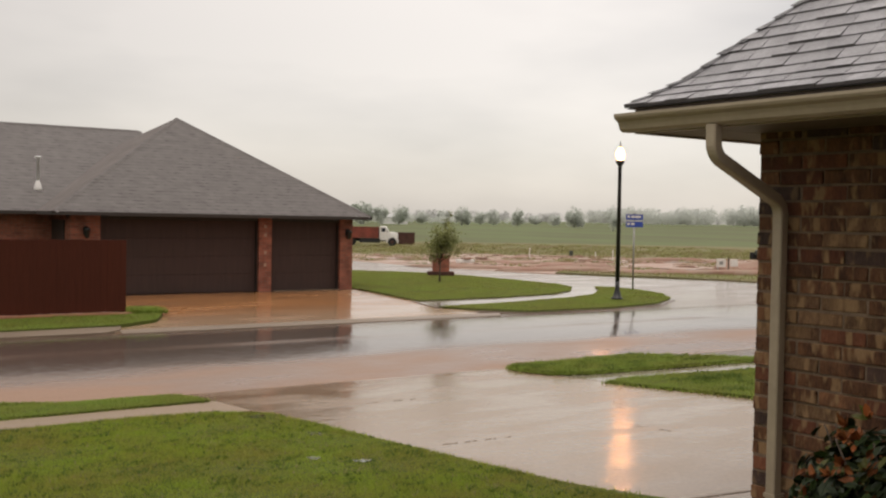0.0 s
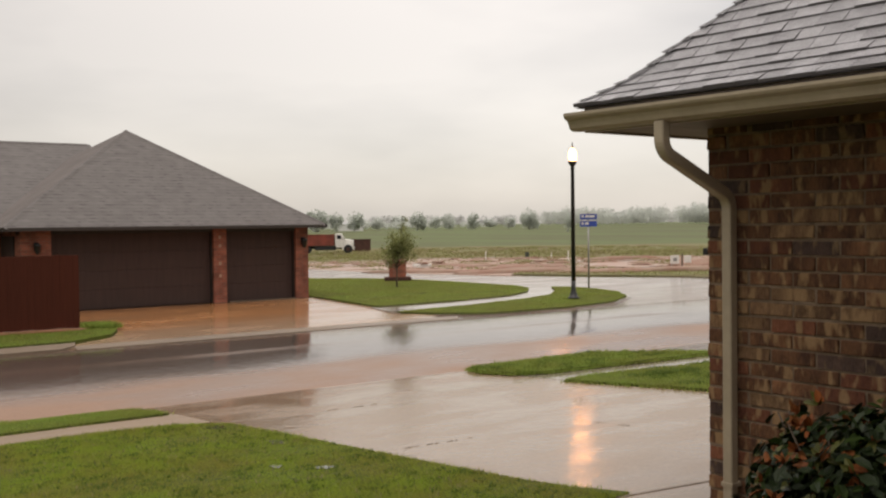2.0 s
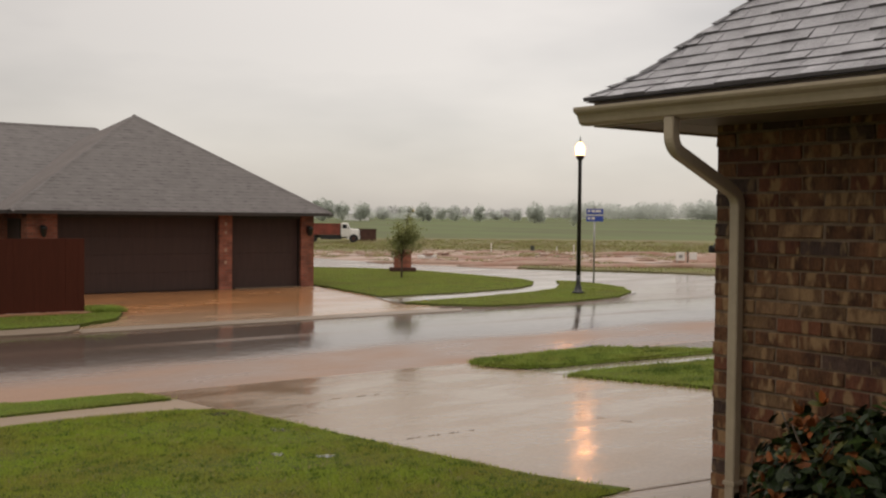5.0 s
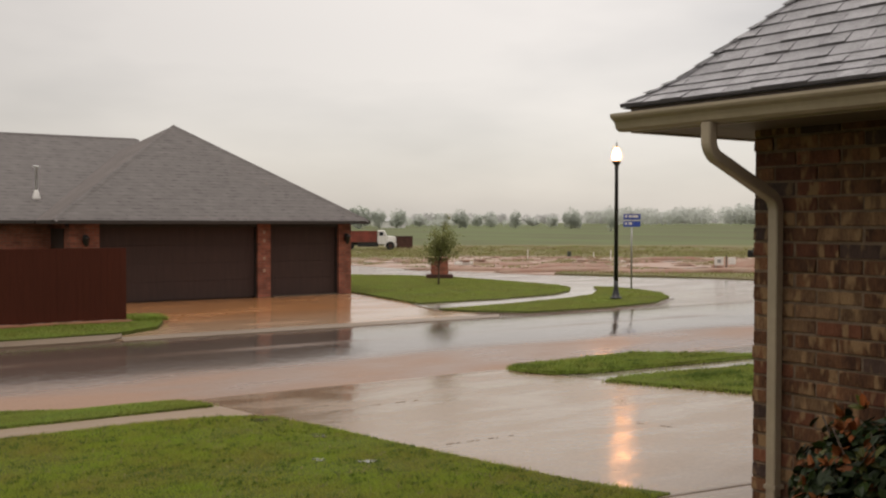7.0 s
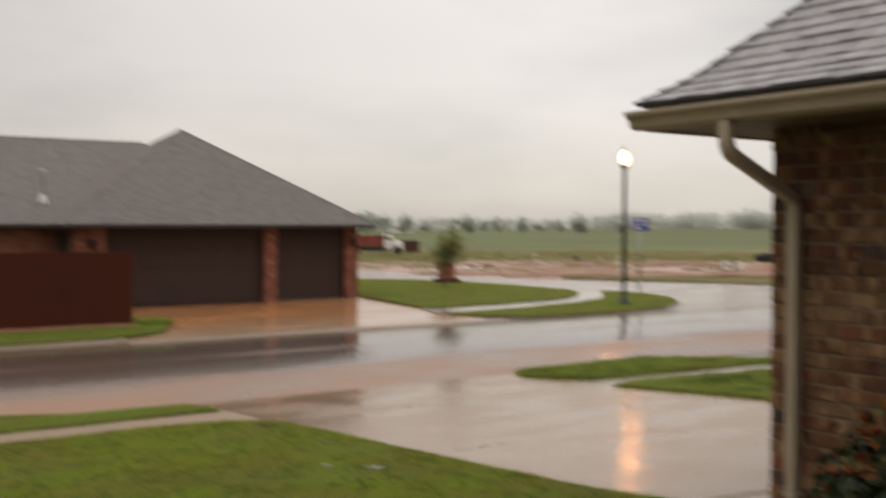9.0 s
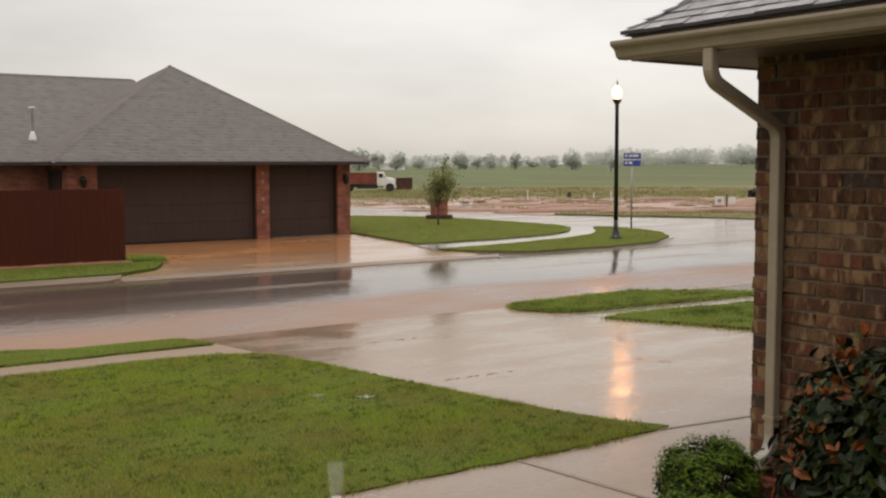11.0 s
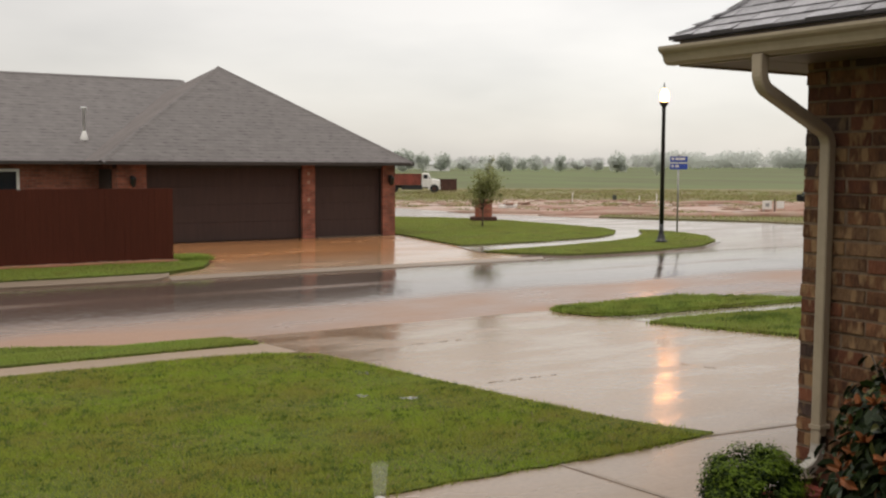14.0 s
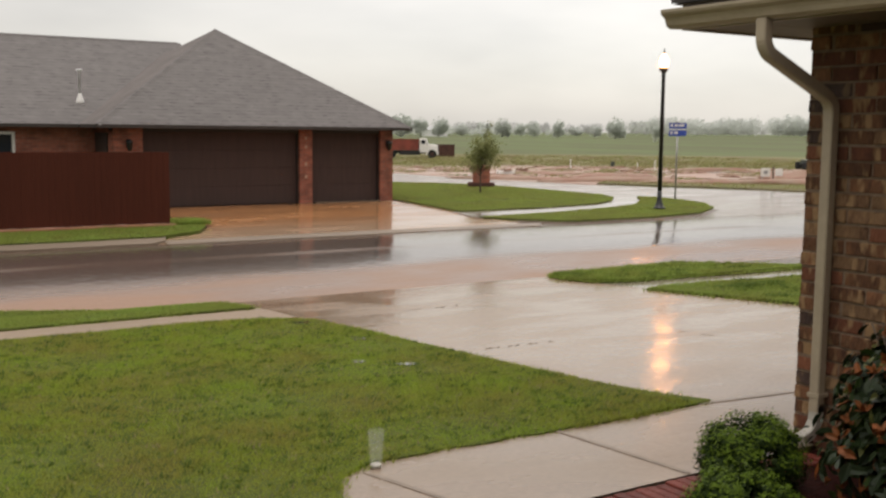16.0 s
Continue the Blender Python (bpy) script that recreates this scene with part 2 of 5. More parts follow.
    rr.inputs["To Min"].default_value, rr.inputs["To Max"].default_value = rough, rough + rvary
    l.new(flow.outputs["Fac"], rr.inputs["Value"])
    if rscale:
        # the film of water lies in pools, with rougher concrete between them
        mp2, pool = n.new("ShaderNodeMapping"), n.new("ShaderNodeTexNoise")
        mp2.inputs["Rotation"].default_value = (0, 0, radians(-33))
        mp2.inputs["Scale"].default_value = (0.5, 1.0, 1.0)
        l.new(tc.outputs["Object"], mp2.inputs["Vector"])
        l.new(mp2.outputs["Vector"], pool.inputs["Vector"])
        pool.inputs["Scale"].default_value, pool.inputs["Detail"].default_value = rscale, 3
        rr.inputs["From Min"].default_value, rr.inputs["From Max"].default_value = 0.42, 0.6
        l.new(pool.outputs["Fac"], rr.inputs["Value"])
    chop = n.new("ShaderNodeMath")
    chop.operation = "MULTIPLY_ADD"
    chop.inputs[1].default_value = choppy
    l.new(mul.outputs[0], chop.inputs[0])
    l.new(rr.outputs["Result"], chop.inputs[2])
    l.new(chop.outputs[0], b.inputs["Roughness"])
    b.inputs["IOR"].default_value = 1.33
    b.inputs["Specular IOR Level"].default_value = spec
    wv = n.new("ShaderNodeTexNoise")
    wv.inputs["Scale"].default_value, wv.inputs["Detail"].default_value = 7, 3
    l.new(tc.outputs["Object"], wv.inputs["Vector"])
    bp = n.new("ShaderNodeBump")
    bp.inputs["Strength"].default_value, bp.inputs["Distance"].default_value = wave, 0.02
    l.new(wv.outputs["Fac"], bp.inputs["Height"])
    l.new(bp.outputs["Normal"], b.inputs["Normal"])
    return m


M = {}
M["field"] = mat("field_crop", (0.121, 0.15, 0.0678), 0.95, vary=0.2, scale=0.03, tint=(0.118, 0.121, 0.0678), spec=0.1, stretch=(1, 0.3, 1), sharp=0.08)
M["rough_grass"] = mat("rough_grass", (0.156, 0.169, 0.075), 0.95, vary=0.35, scale=0.25, tint=(0.188, 0.138, 0.0875), spec=0.1)
M["dirt"] = mat("red_dirt", (0.267, 0.13, 0.0848), 0.6, tint=(0.375, 0.302, 0.243), scale=0.8, vary=0.3, bump=0.5, bscale=3, stretch=(0.5, 1.2, 1))
M["lawn"] = mat("lawn_soil", (0.075, 0.098, 0.018), 0.95, tint=(0.0684, 0.0763, 0.0221), vary=0.35, scale=1.6, bump=0.3, bscale=40, spec=0.1)
M["blade"] = mat("grass_blade", (0.207, 0.286, 0.03), 0.7, tint=(0.258, 0.237, 0.052), vary=0.25, scale=1.5, spec=0.08, thin=0.45)
M["strip_blade"] = mat("lush_grass_blade", (0.195, 0.272, 0.052), 0.7, tint=(0.222, 0.236, 0.055), vary=0.25, scale=1.5, spec=0.08, thin=0.45)
# grass across the street, lightened so its colour carries the distance haze
M["hazed_blade"] = mat("hazed_corner_grass", (0.225, 0.292, 0.062), 0.7, tint=(0.255, 0.255, 0.075), vary=0.25, scale=0.8, spec=0.08, thin=0.45)
M["straw"] = mat("dead_straw", (0.274, 0.226, 0.116), 0.8, vary=0.3, scale=3, spec=0.1, thin=0.3)
# same shingles as the rest: their oblique, darker look painted as one tone
M["hip_side_tone"] = mat("plain_hip_shingles", (0.124, 0.105, 0.0958), 0.85, vary=0.2, scale=1.2, bump=0.3, bscale=40)
M["tuft"] = mat("dark_grass_blade", (0.0895, 0.137, 0.0237), 0.7, vary=0.3, scale=2.0, spec=0.15, thin=0.4)
# the thin band at 17.75 colours in a pale line splitting the reflections
M["street"] = wet_ground("flooded_street", (0.10, 0.078, 0.065), (0.255, 0.15, 0.096), [("Y", 14.3, 2.1, 0.9), ("Y", 17.75, 0.3, 0.26), ("Y", 21.3, 0.6, 0.4)], rough=0.05, rvary=0.11, wave=0.3, choppy=0.36)
M["side"] = wet_ground("wet_side_street", (0.168, 0.133, 0.107), (0.261, 0.156, 0.0985), [], rough=0.12, rvary=0.14, wave=0.25)
M["drive"] = wet_ground("wet_driveway", (0.235, 0.165, 0.108), (0.235, 0.13, 0.075), [("Y", 13.6, 3.0, 0.5)], rough=0.135, rvary=0.13, wave=0.3, rscale=1.7)
M["far_drive"] = wet_ground("silted_driveway", (0.33, 0.225, 0.148), (0.31, 0.142, 0.058), [("X", 8.0, 12.5, 1.15), ("Y", 29.0, 7.5, 1.1)], rough=0.10, rvary=0.2, wave=0.1, least=0.6, both=True)
M["walk"] = wet_ground("wet_walk", (0.25, 0.178, 0.118), (0.237, 0.163, 0.105), [], rough=0.30, rvary=0.3, wave=0.05)
M["walk_wet"] = wet_ground("flooded_walk", (0.232, 0.195, 0.158), (0.221, 0.158, 0.105), [], rough=0.08, rvary=0.15, wave=0.08)
M["walk_house"] = wet_ground("rain_wet_walk", (0.225, 0.165, 0.118), (0.242, 0.174, 0.116), [], rough=0.14, rvary=0.25, wave=0.12)
M["kerb"] = wet_ground("wet_kerb", (0.179, 0.137, 0.1), (0.221, 0.158, 0.105), [], rough=0.35, rvary=0.3, wave=0.05)
M["joint"] = mat("dark_joint", (0.2, 0.15, 0.11), 0.6, scale=10)
M["far_brick"] = brick_mat("red_brick", (0.312, 0.0969, 0.0562), (0.206, 0.0625, 0.0387), (0.2, 0.131, 0.0969))
M["far_roof"] = shingle_mat("grey_shingles", (0.131, 0.117, 0.111), (0.114, 0.101, 0.095), (0.045, 0.038, 0.035))
M["fascia_dark"] = mat("dark_brown_fascia", (0.035, 0.025, 0.02), 0.6, scale=4)
M["door_brown"] = mat("dark_brown_door", (0.0531, 0.0269, 0.0206), 0.75, scale=2, vary=0.18, stretch=(6, 6, 0.6))
M["fence"] = mat("stained_fence", (0.07, 0.0181, 0.00937), 0.9, scale=3, vary=0.15, rand=0.05, spec=0.2, stretch=(8, 8, 0.6), bump=0.2, bscale=30)
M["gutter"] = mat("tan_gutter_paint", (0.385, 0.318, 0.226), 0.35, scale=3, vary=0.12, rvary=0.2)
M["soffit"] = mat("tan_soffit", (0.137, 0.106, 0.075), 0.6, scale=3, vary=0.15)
M["black"] = mat("black_metal", (0.012, 0.012, 0.012), 0.35, scale=5)
M["pane_white"] = mat("bright_white", (0.8, 0.8, 0.78), 0.4)
M["bulb"] = mat("lit_bulb", (0.9, 0.8, 0.6), 0.3, emit=(1.0, 0.41, 0.15), estr=GLOBE)
M["galv"] = mat("galvanised_steel", (0.35, 0.35, 0.34), 0.45, metal=0.8, scale=8)
M["blue"] = mat("blue_sign", (0.03, 0.07, 0.36), 0.35, scale=5, vary=0.1)
M["white"] = mat("white_paint", (0.72, 0.70, 0.66), 0.5, scale=4, vary=0.12)
M["truck_red"] = mat("faded_red_paint", (0.225, 0.0469, 0.0281), 0.55, scale=1.5, vary=0.35)
M["rust"] = mat("rusty_brown", (0.075, 0.03, 0.02), 0.8, scale=2, vary=0.3)
M["rubber"] = mat("tyre_rubber", (0.02, 0.02, 0.02), 0.8)
M["dark_green"] = mat("dark_green_paint", (0.05, 0.06, 0.045), 0.6)
M["shoe"] = mat("weathered_white_plastic", (0.42, 0.39, 0.33), 0.5)
M["window"] = mat("dark_glass", (0.02, 0.025, 0.03), 0.06, scale=2)
M["bark"] = mat("bark", (0.10, 0.075, 0.055), 0.9, scale=12, vary=0.4, bump=0.5)
M["young_leaf"] = mat("young_leaf", (0.275, 0.29, 0.115), 0.6, scale=3, vary=0.4, spec=0.3, thin=0.4)
# leaf colours far paler than foliage: rain haze sits in the base colour
M["haze_leaf_near"] = mat("hazed_foliage", (0.6, 0.63, 0.575), 0.95, scale=0.15, vary=0.12, spec=0.05, thin=0.7)
M["haze_leaf_mid"] = mat("more_hazed_foliage", (0.68, 0.7, 0.66), 0.95, scale=0.1, vary=0.08, spec=0.05, thin=0.7)
M["haze_leaf_far"] = mat("hazed_far_foliage", (0.581, 0.581, 0.569), 0.95, scale=0.1, vary=0.05, spec=0.0, thin=0.5)
M["mulch"] = mat("red_mulch", (0.034, 0.008, 0.005), 0.9, scale=20, vary=0.5, bump=0.8, bscale=50, spec=0.08)
M["near_brick"] = mat("tumbled_brick", (0.174, 0.0821, 0.0408), 0.75, tint=(0.0628, 0.0295, 0.0179), scale=9, vary=0.35, rand=0.3, bump=0.5, bscale=70, sharp=0.04, stretch=(1, 1, 0.35), fleck=(0.31, 0.195, 0.10), spec=0.2)
M["brick_tan"] = mat("tan_brick", (0.218, 0.132, 0.0681), 0.75, tint=(0.0902, 0.0452, 0.0259), scale=10, vary=0.3, rand=0.25, bump=0.5, bscale=70, sharp=0.04, stretch=(1, 1, 0.35), fleck=(0.31, 0.195, 0.10), spec=0.2)
M["brick_red"] = mat("dark_red_brick", (0.18, 0.0704, 0.0377), 0.75, tint=(0.0869, 0.0322, 0.021), scale=10, vary=0.3, rand=0.3, bump=0.5, bscale=70, stretch=(1, 1, 0.35), fleck=(0.31, 0.195, 0.10), spec=0.2)
M["brick_dark"] = mat("burnt_brick", (0.0789, 0.0473, 0.036), 0.7, tint=(0.0464, 0.0292, 0.024), scale=12, vary=0.3, rand=0.3, bump=0.5, bscale=70, sharp=0.04, stretch=(1, 1, 0.35), fleck=(0.22, 0.145, 0.08), spec=0.2)
M["mortar"] = mat("mortar", (0.207, 0.146, 0.0966), 0.9, scale=14, vary=0.3, bump=0.5, bscale=90)
M["shingle"] = mat("asphalt_shingle", (0.315, 0.31, 0.324), 0.36, tint=(0.22, 0.214, 0.223), scale=5, vary=0.35, rand=0.16, bump=0.5, bscale=220)
# near-black tab sides, painting the shadow line below each course
M["shingle_shadow_edge"] = mat("shingle_shadow_edge", (0.06, 0.055, 0.055), 0.8)
M["drip"] = mat("dark_brown_drip_edge", (0.09, 0.065, 0.055), 0.6)
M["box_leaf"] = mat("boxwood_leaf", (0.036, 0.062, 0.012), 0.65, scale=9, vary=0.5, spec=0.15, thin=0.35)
M["green_leaf"] = mat("glossy_green_leaf", (0.021, 0.034, 0.011), 0.42, scale=9, vary=0.4, rvary=0.2, spec=0.25)
M["red_leaf"] = mat("red_new_leaf", (0.25, 0.075, 0.022), 0.5, tint=(0.14, 0.055, 0.018), scale=9, vary=0.4, spec=0.2)


def clear_glass(name):
    m = bpy.data.materials.new(name)
    m.use_nodes = True
    b = m.node_tree.nodes["Principled BSDF"]
    b.inputs["Roughness"].default_value, b.inputs["IOR"].default_value = 0.05, 1.45
    b.inputs["Base Color"].default_value = (0.8, 0.8, 0.77, 1)
    b.inputs["Alpha"].default_value = 0.06
    return m


def frosted_globe(name):
    """Thin pearl glass, lit warm from the bulb inside, through which the bulb still shows."""
    m = bpy.data.materials.new(name)
    m.use_nodes = True
    b = m.node_tree.nodes["Principled BSDF"]
    b.inputs["Roughness"].default_value = 0.3
    b.inputs["Base Color"].default_value = (0.8, 0.72, 0.6, 1)
    b.inputs["Alpha"].default_value = 0.55
    b.inputs["Emission Color"].default_value = (1.0, 0.55, 0.22, 1)
    b.inputs["Emission Strength"].default_value = 1.7
    return m


M["edging"] = mat("wet_red_brick", (0.14, 0.03, 0.019), 0.6, scale=12, vary=0.35, rand=0.25, bump=0.4, bscale=60, spec=0.2)
M["plaque"] = mat("pale_plaque", (0.40, 0.25, 0.17), 0.6, scale=12)
M["globe"] = frosted_globe("pearl_globe")
M["glass"] = clear_glass("drinking_glass")
M["weed"] = mat("rough_weed", (0.2, 0.231, 0.075), 0.8, tint=(0.25, 0.2, 0.1), vary=0.3, scale=0.4, spec=0.1, thin=0.4)
M["clay"] = mat("red_clay", (0.30, 0.12, 0.06), 0.6, tint=(0.22, 0.10, 0.055), vary=0.3, scale=2.0, bump=0.4, bscale=8)
M["lime_leaf"] = mat("yellow_green_leaf", (0.1, 0.105, 0.025), 0.45, scale=9, vary=0.3, spec=0.3, thin=0.25)
M["box_lit_tip"] = mat("boxwood_lit_tip", (0.13, 0.2, 0.02), 0.5, scale=9, vary=0.3, spec=0.1, thin=0.35)
M["water"] = wet_ground("rain_puddle", (0.0632, 0.0684, 0.0316), (0.105, 0.0842, 0.0526), [], rough=0.03, rvary=0.05, wave=0.08)


# ---- builders ----
def part(name, bm, material, parent=None, label=""):
    me = bpy.data.meshes.new(name)
    bm.to_mesh(me)
    bm.free()
    for mm in (material if isinstance(material, (list, tuple)) else [material]):
        me.materials.append(mm)
    ob = new(name, me)
    ob.parent = parent
    return tagged(ob, label)


def thing(name, label, category, group="", at=(0, 0, 0), kind=""):
    e = new(name)
    e.location = at
    e.empty_display_size = 0.2
    return tagged(e, label, category, group, kind)


def box(bm, x0, x1, y0, y1, z0, z1, bevel=0.0, m=None):
    mt = Matrix.Translation(((x0 + x1) / 2, (y0 + y1) / 2, (z0 + z1) / 2)) @ Matrix.Diagonal((x1 - x0, y1 - y0, z1 - z0, 1))
    r = bmesh.ops.create_cube(bm, size=1.0, matrix=mt)
    if bevel:
        ed = list({e for v in r["verts"] for e in v.link_edges})
        r2 = bmesh.ops.bevel(bm, geom=ed, offset=bevel, segments=2, affect="EDGES", profile=0.5)
        vs = list({v for f in r2["faces"] for v in f.verts} | {v for v in r["verts"] if v.is_valid})
    else:
        vs = r["verts"]
    if m is not None:
        bmesh.ops.transform(bm, matrix=m, verts=vs)
    return bm


def bx(*a, **k):
    return box(bmesh.new(), *a, **k)


def lathe(bm, profile, seg=20, m=None):
    """A turned solid about z from (radius, height) pairs."""
    rings = []
    for r, z in profile:
        ring = []
        for i in range(seg):
            a = 2 * math.pi * i / seg
            v = Vector((r * math.cos(a), r * math.sin(a), z))
            ring.append(bm.verts.new(m @ v if m is not None else v))
        rings.append(ring)
    for a, b in zip(rings, rings[1:]):
        for i in range(seg):
            f = bm.faces.new((a[i], a[(i + 1) % seg], b[(i + 1) % seg], b[i]))
            f.smooth = True
    bm.faces.new(list(reversed(rings[0])))
    bm.faces.new(rings[-1])
    return bm


def tube(bm, pts, radii, seg=8):
    """A round or tapered limb along points."""
    rings = []
    pts = [Vector(p) for p in pts]
    for i, p in enumerate(pts):
        d = (pts[min(i + 1, len(pts) - 1)] - pts[max(i - 1, 0)]).normalized()
        q = d.to_track_quat("Z", "Y")
        r = radii[i] if isinstance(radii, (list, tuple)) else radii
        rings.append([bm.verts.new(p + q @ Vector((r * math.cos(2 * math.pi * k / seg), r * math.sin(2 * math.pi * k / seg), 0))) for k in range(seg)])
    for a, b in zip(rings, rings[1:]):
        for k in range(seg):
            f = bm.faces.new((a[k], a[(k + 1) % seg], b[(k + 1) % seg], b[k]))
            f.smooth = True
    bm.faces.new(list(reversed(rings[0])))
    bm.faces.new(rings[-1])
    return bm


# the street: gutters either side of a crowned carriageway
CROWN = ((13.6, -0.165), (14.0, -0.18), (14.5, -0.13), (15.0, -0.085), (15.6, -0.048), (16.4, -0.02), (17.4, -0.004), (18.3, 0.0), (19.1, -0.012), (19.9, -0.04), (20.6, -0.08), (21.2, -0.13))
NEAR = ((3.5, 0.55), (12.5, 0.06)) + CROWN + ((28.5, 0.0), (400, 0.0))
FAR = ((45, 0.0), (110, -0.7), (250, -0.3), (900, 1.5), (4000, 1.5))


def lerp(table, v):
    return float(np.interp(v, [a for a, _ in table], [b for _, b in table]))


def land(x, y):
    """Height of the ground: our plot slopes down to the street, the street lies low, the fields dip and rise again."""
    d = 0.548 * x + 0.836 * y
    return lerp(FAR, d) if d > 45 else lerp(NEAR, y)


def jag(poly, step, amount, seed):
    """The outline cut into short steps and made slightly uneven."""
    rng = random.Random(seed)
    out = []
    for (x0, y0), (x1, y1) in zip(poly, poly[1:] + poly[:1]):
        n = max(1, int(math.hypot(x1 - x0, y1 - y0) / step))
        for i in range(n):
            f = i / n
            out.append((x0 + (x1 - x0) * f + rng.uniform(-amount, amount), y0 + (y1 - y0) * f + rng.uniform(-amount, amount)))
    return out


def patch(name, poly, off, material, label, category="", kind="structure", depth=0.12, parent=None):
    """A slab of ground with the given outline that follows the land, off metres above it, with sides."""
    bm = bmesh.new()
    bm.faces.new([bm.verts.new((x, y, 0)) for x, y in poly])
    bmesh.ops.recalc_face_normals(bm, faces=bm.faces)
    for f in bm.faces:
        if f.normal.z < 0:
            f.normal_flip()
    for y, _ in NEAR[:-1]:
        bmesh.ops.bisect_plane(bm, geom=bm.verts[:] + bm.edges[:] + bm.faces[:], plane_co=(0, y, 0), plane_no=(0, 1, 0))
    for d, _ in FAR[:3]:
        bmesh.ops.bisect_plane(bm, geom=bm.verts[:] + bm.edges[:] + bm.faces[:], plane_co=(0.548 * d, 0.836 * d, 0), plane_no=(0.548, 0.836, 0))
    bmesh.ops.triangulate(bm, faces=bm.faces[:])
    for v in bm.verts:
        v.co.z = land(v.co.x, v.co.y) + off
    rim = [e for e in bm.edges if e.is_boundary]
    for f in bm.faces:
        f.smooth = True
    for e in rim:
        e.smooth = False
    ex = bmesh.ops.extrude_edge_only(bm, edges=rim)
    for v in [g for g in ex["geom"] if isinstance(g, bmesh.types.BMVert)]:
        v.co.z -= depth
    bmesh.ops.recalc_face_normals(bm, faces=bm.faces)
    ob = part(name, bm, material, parent)
    return tagged(ob, label, category or name.split("_")[0], kind=kind)


def inside(poly):
    px, py = np.array([p[0] for p in poly]), np.array([p[1] for p in poly])
    qx, qy = np.roll(px, -1), np.roll(py, -1)

    def test(x, y):
        hit = np.zeros(len(x), bool)
        for a, b, c, d in zip(px, py, qx, qy):
            if b != d:
                cross = (b > y) != (d > y)
                hit ^= cross & (x < (c - a) * (y - b) / (d - b) + a)
        return hit
    return test


def blades(name, poly, count, height, label, seed, bounds=None, lift=0.05, width=0.0042, tufts=0, rim=0.0, material="blade", spread=1.0, bare=()):
    """Grass of a lawn: many slim leaning blades, in one mesh. tufts: only in that many clumps; rim: only along the outline, within that width."""
    rng = np.random.default_rng(seed)
    xs, ys = [p[0] for p in poly], [p[1] for p in poly]
    b = bounds or (min(xs), max(xs), min(ys), max(ys))
    x, y = rng.uniform(b[0], b[1], count), rng.uniform(b[2], b[3], count)
    if tufts:
        cx, cy = rng.uniform(b[0], b[1], tufts), rng.uniform(b[2], b[3], tufts)
        pick = rng.integers(0, tufts, count)
        x, y = cx[pick] + rng.normal(0, 0.045 * spread, count), cy[pick] + rng.normal(0, 0.03 * spread, count)
    if rim:
        p, q = np.array(poly), np.roll(np.array(poly), -1, 0)
        size = np.hypot(*(q - p).T)
        pick = rng.choice(len(p), count, p=size / size.sum())
        f = rng.uniform(0, 1, count)[:, None]
        x, y = (p[pick] * (1 - f) + q[pick] * f + rng.normal(0, rim, (count, 2))).T
        keep = (x > b[0]) & (x < b[1]) & (y > b[2]) & (y < b[3])
    else:
        keep = inside(poly)(x, y)
    for cx, cy, rx, ry, k in bare:
        keep &= rng.uniform(0, 1, count) > k * np.exp(-0.5 * (((x - cx) / rx) ** 2 + ((y - cy) / ry) ** 2))
    x, y = x[keep], y[keep]
    n = len(x)
    d = 0.548 * x + 0.836 * y
    z = np.where(d > 45, np.interp(d, [a for a, _ in FAR], [c for _, c in FAR]), np.interp(y, [a for a, _ in NEAR], [c for _, c in NEAR])) + lift - 0.01
    clump = 0.85 + 0.2 * np.sin(x * 2.1 + 1.3 * np.sin(y * 1.7)) * np.sin(y * 2.7 + x)
    h = height * rng.uniform(0.5, 1.25, n) * clump
    a = rng.uniform(0, 2 * np.pi, n)
    lean = rng.uniform(0.5, 1.6, n) * h
    w = width * rng.uniform(0.7, 1.4, n)
    ca, sa = np.cos(a), np.sin(a)
    base = np.stack([x, y, z], 1)
    side = np.stack([-sa * w, ca * w, 0 * w], 1)
    tip = base + np.stack([ca * lean, sa * lean, h], 1)
    v = np.stack([base - side, base + side, tip], 1).reshape(-1, 3)
    tris = (np.arange(n)[:, None] * 3 + [0, 1, 2]).tolist()
    me = bpy.data.meshes.new(name)
    me.from_pydata(v.tolist(), [], tris)
    me.materials.append(M[material])
    return tagged(new(name, me), label, "grass", kind="stuff")


# ---- ground, streets, lawns ----
def ground_sheet():
    xs = sorted(set(list(np.linspace(-60, 140, 41)) + [-3000, -1200, -500, -200, 250, 450, 800, 1500, 3000]))
    ys = sorted(set([-300, -60, -10, 3.5, 12.5, 14, 21.2, 28.5] + list(np.linspace(34, 160, 32)) + [200, 260, 340, 450, 600, 850, 1200, 2000, 3500]))
    bm = bmesh.new()
    grid = [[bm.verts.new((x, y, land(x, y) - 0.06)) for x in xs] for y in ys]
    for a, b in zip(grid, grid[1:]):
        for i in range(len(xs) - 1):
            bm.faces.new((a[i], a[i + 1], b[i + 1], b[i])).smooth = True
    return tagged(part("ground", bm, M["field"]), "wide green crop field reaching the misty horizon", "ground", kind="structure")


ground_sheet()

# rain stands in the thin corner of the lawn: centre, half sizes and bareness of each spot
SOAKED = ((4.74, 10.12, 0.17, 0.20, 0.9), (4.68, 8.75, 0.10, 0.22, 0.35), (4.08, 7.6, 0.08, 0.10, 0.3), (4.34, 7.25, 0.12, 0.11, 0.35), (4.5, 9.3, 0.2, 0.3, 0.2))
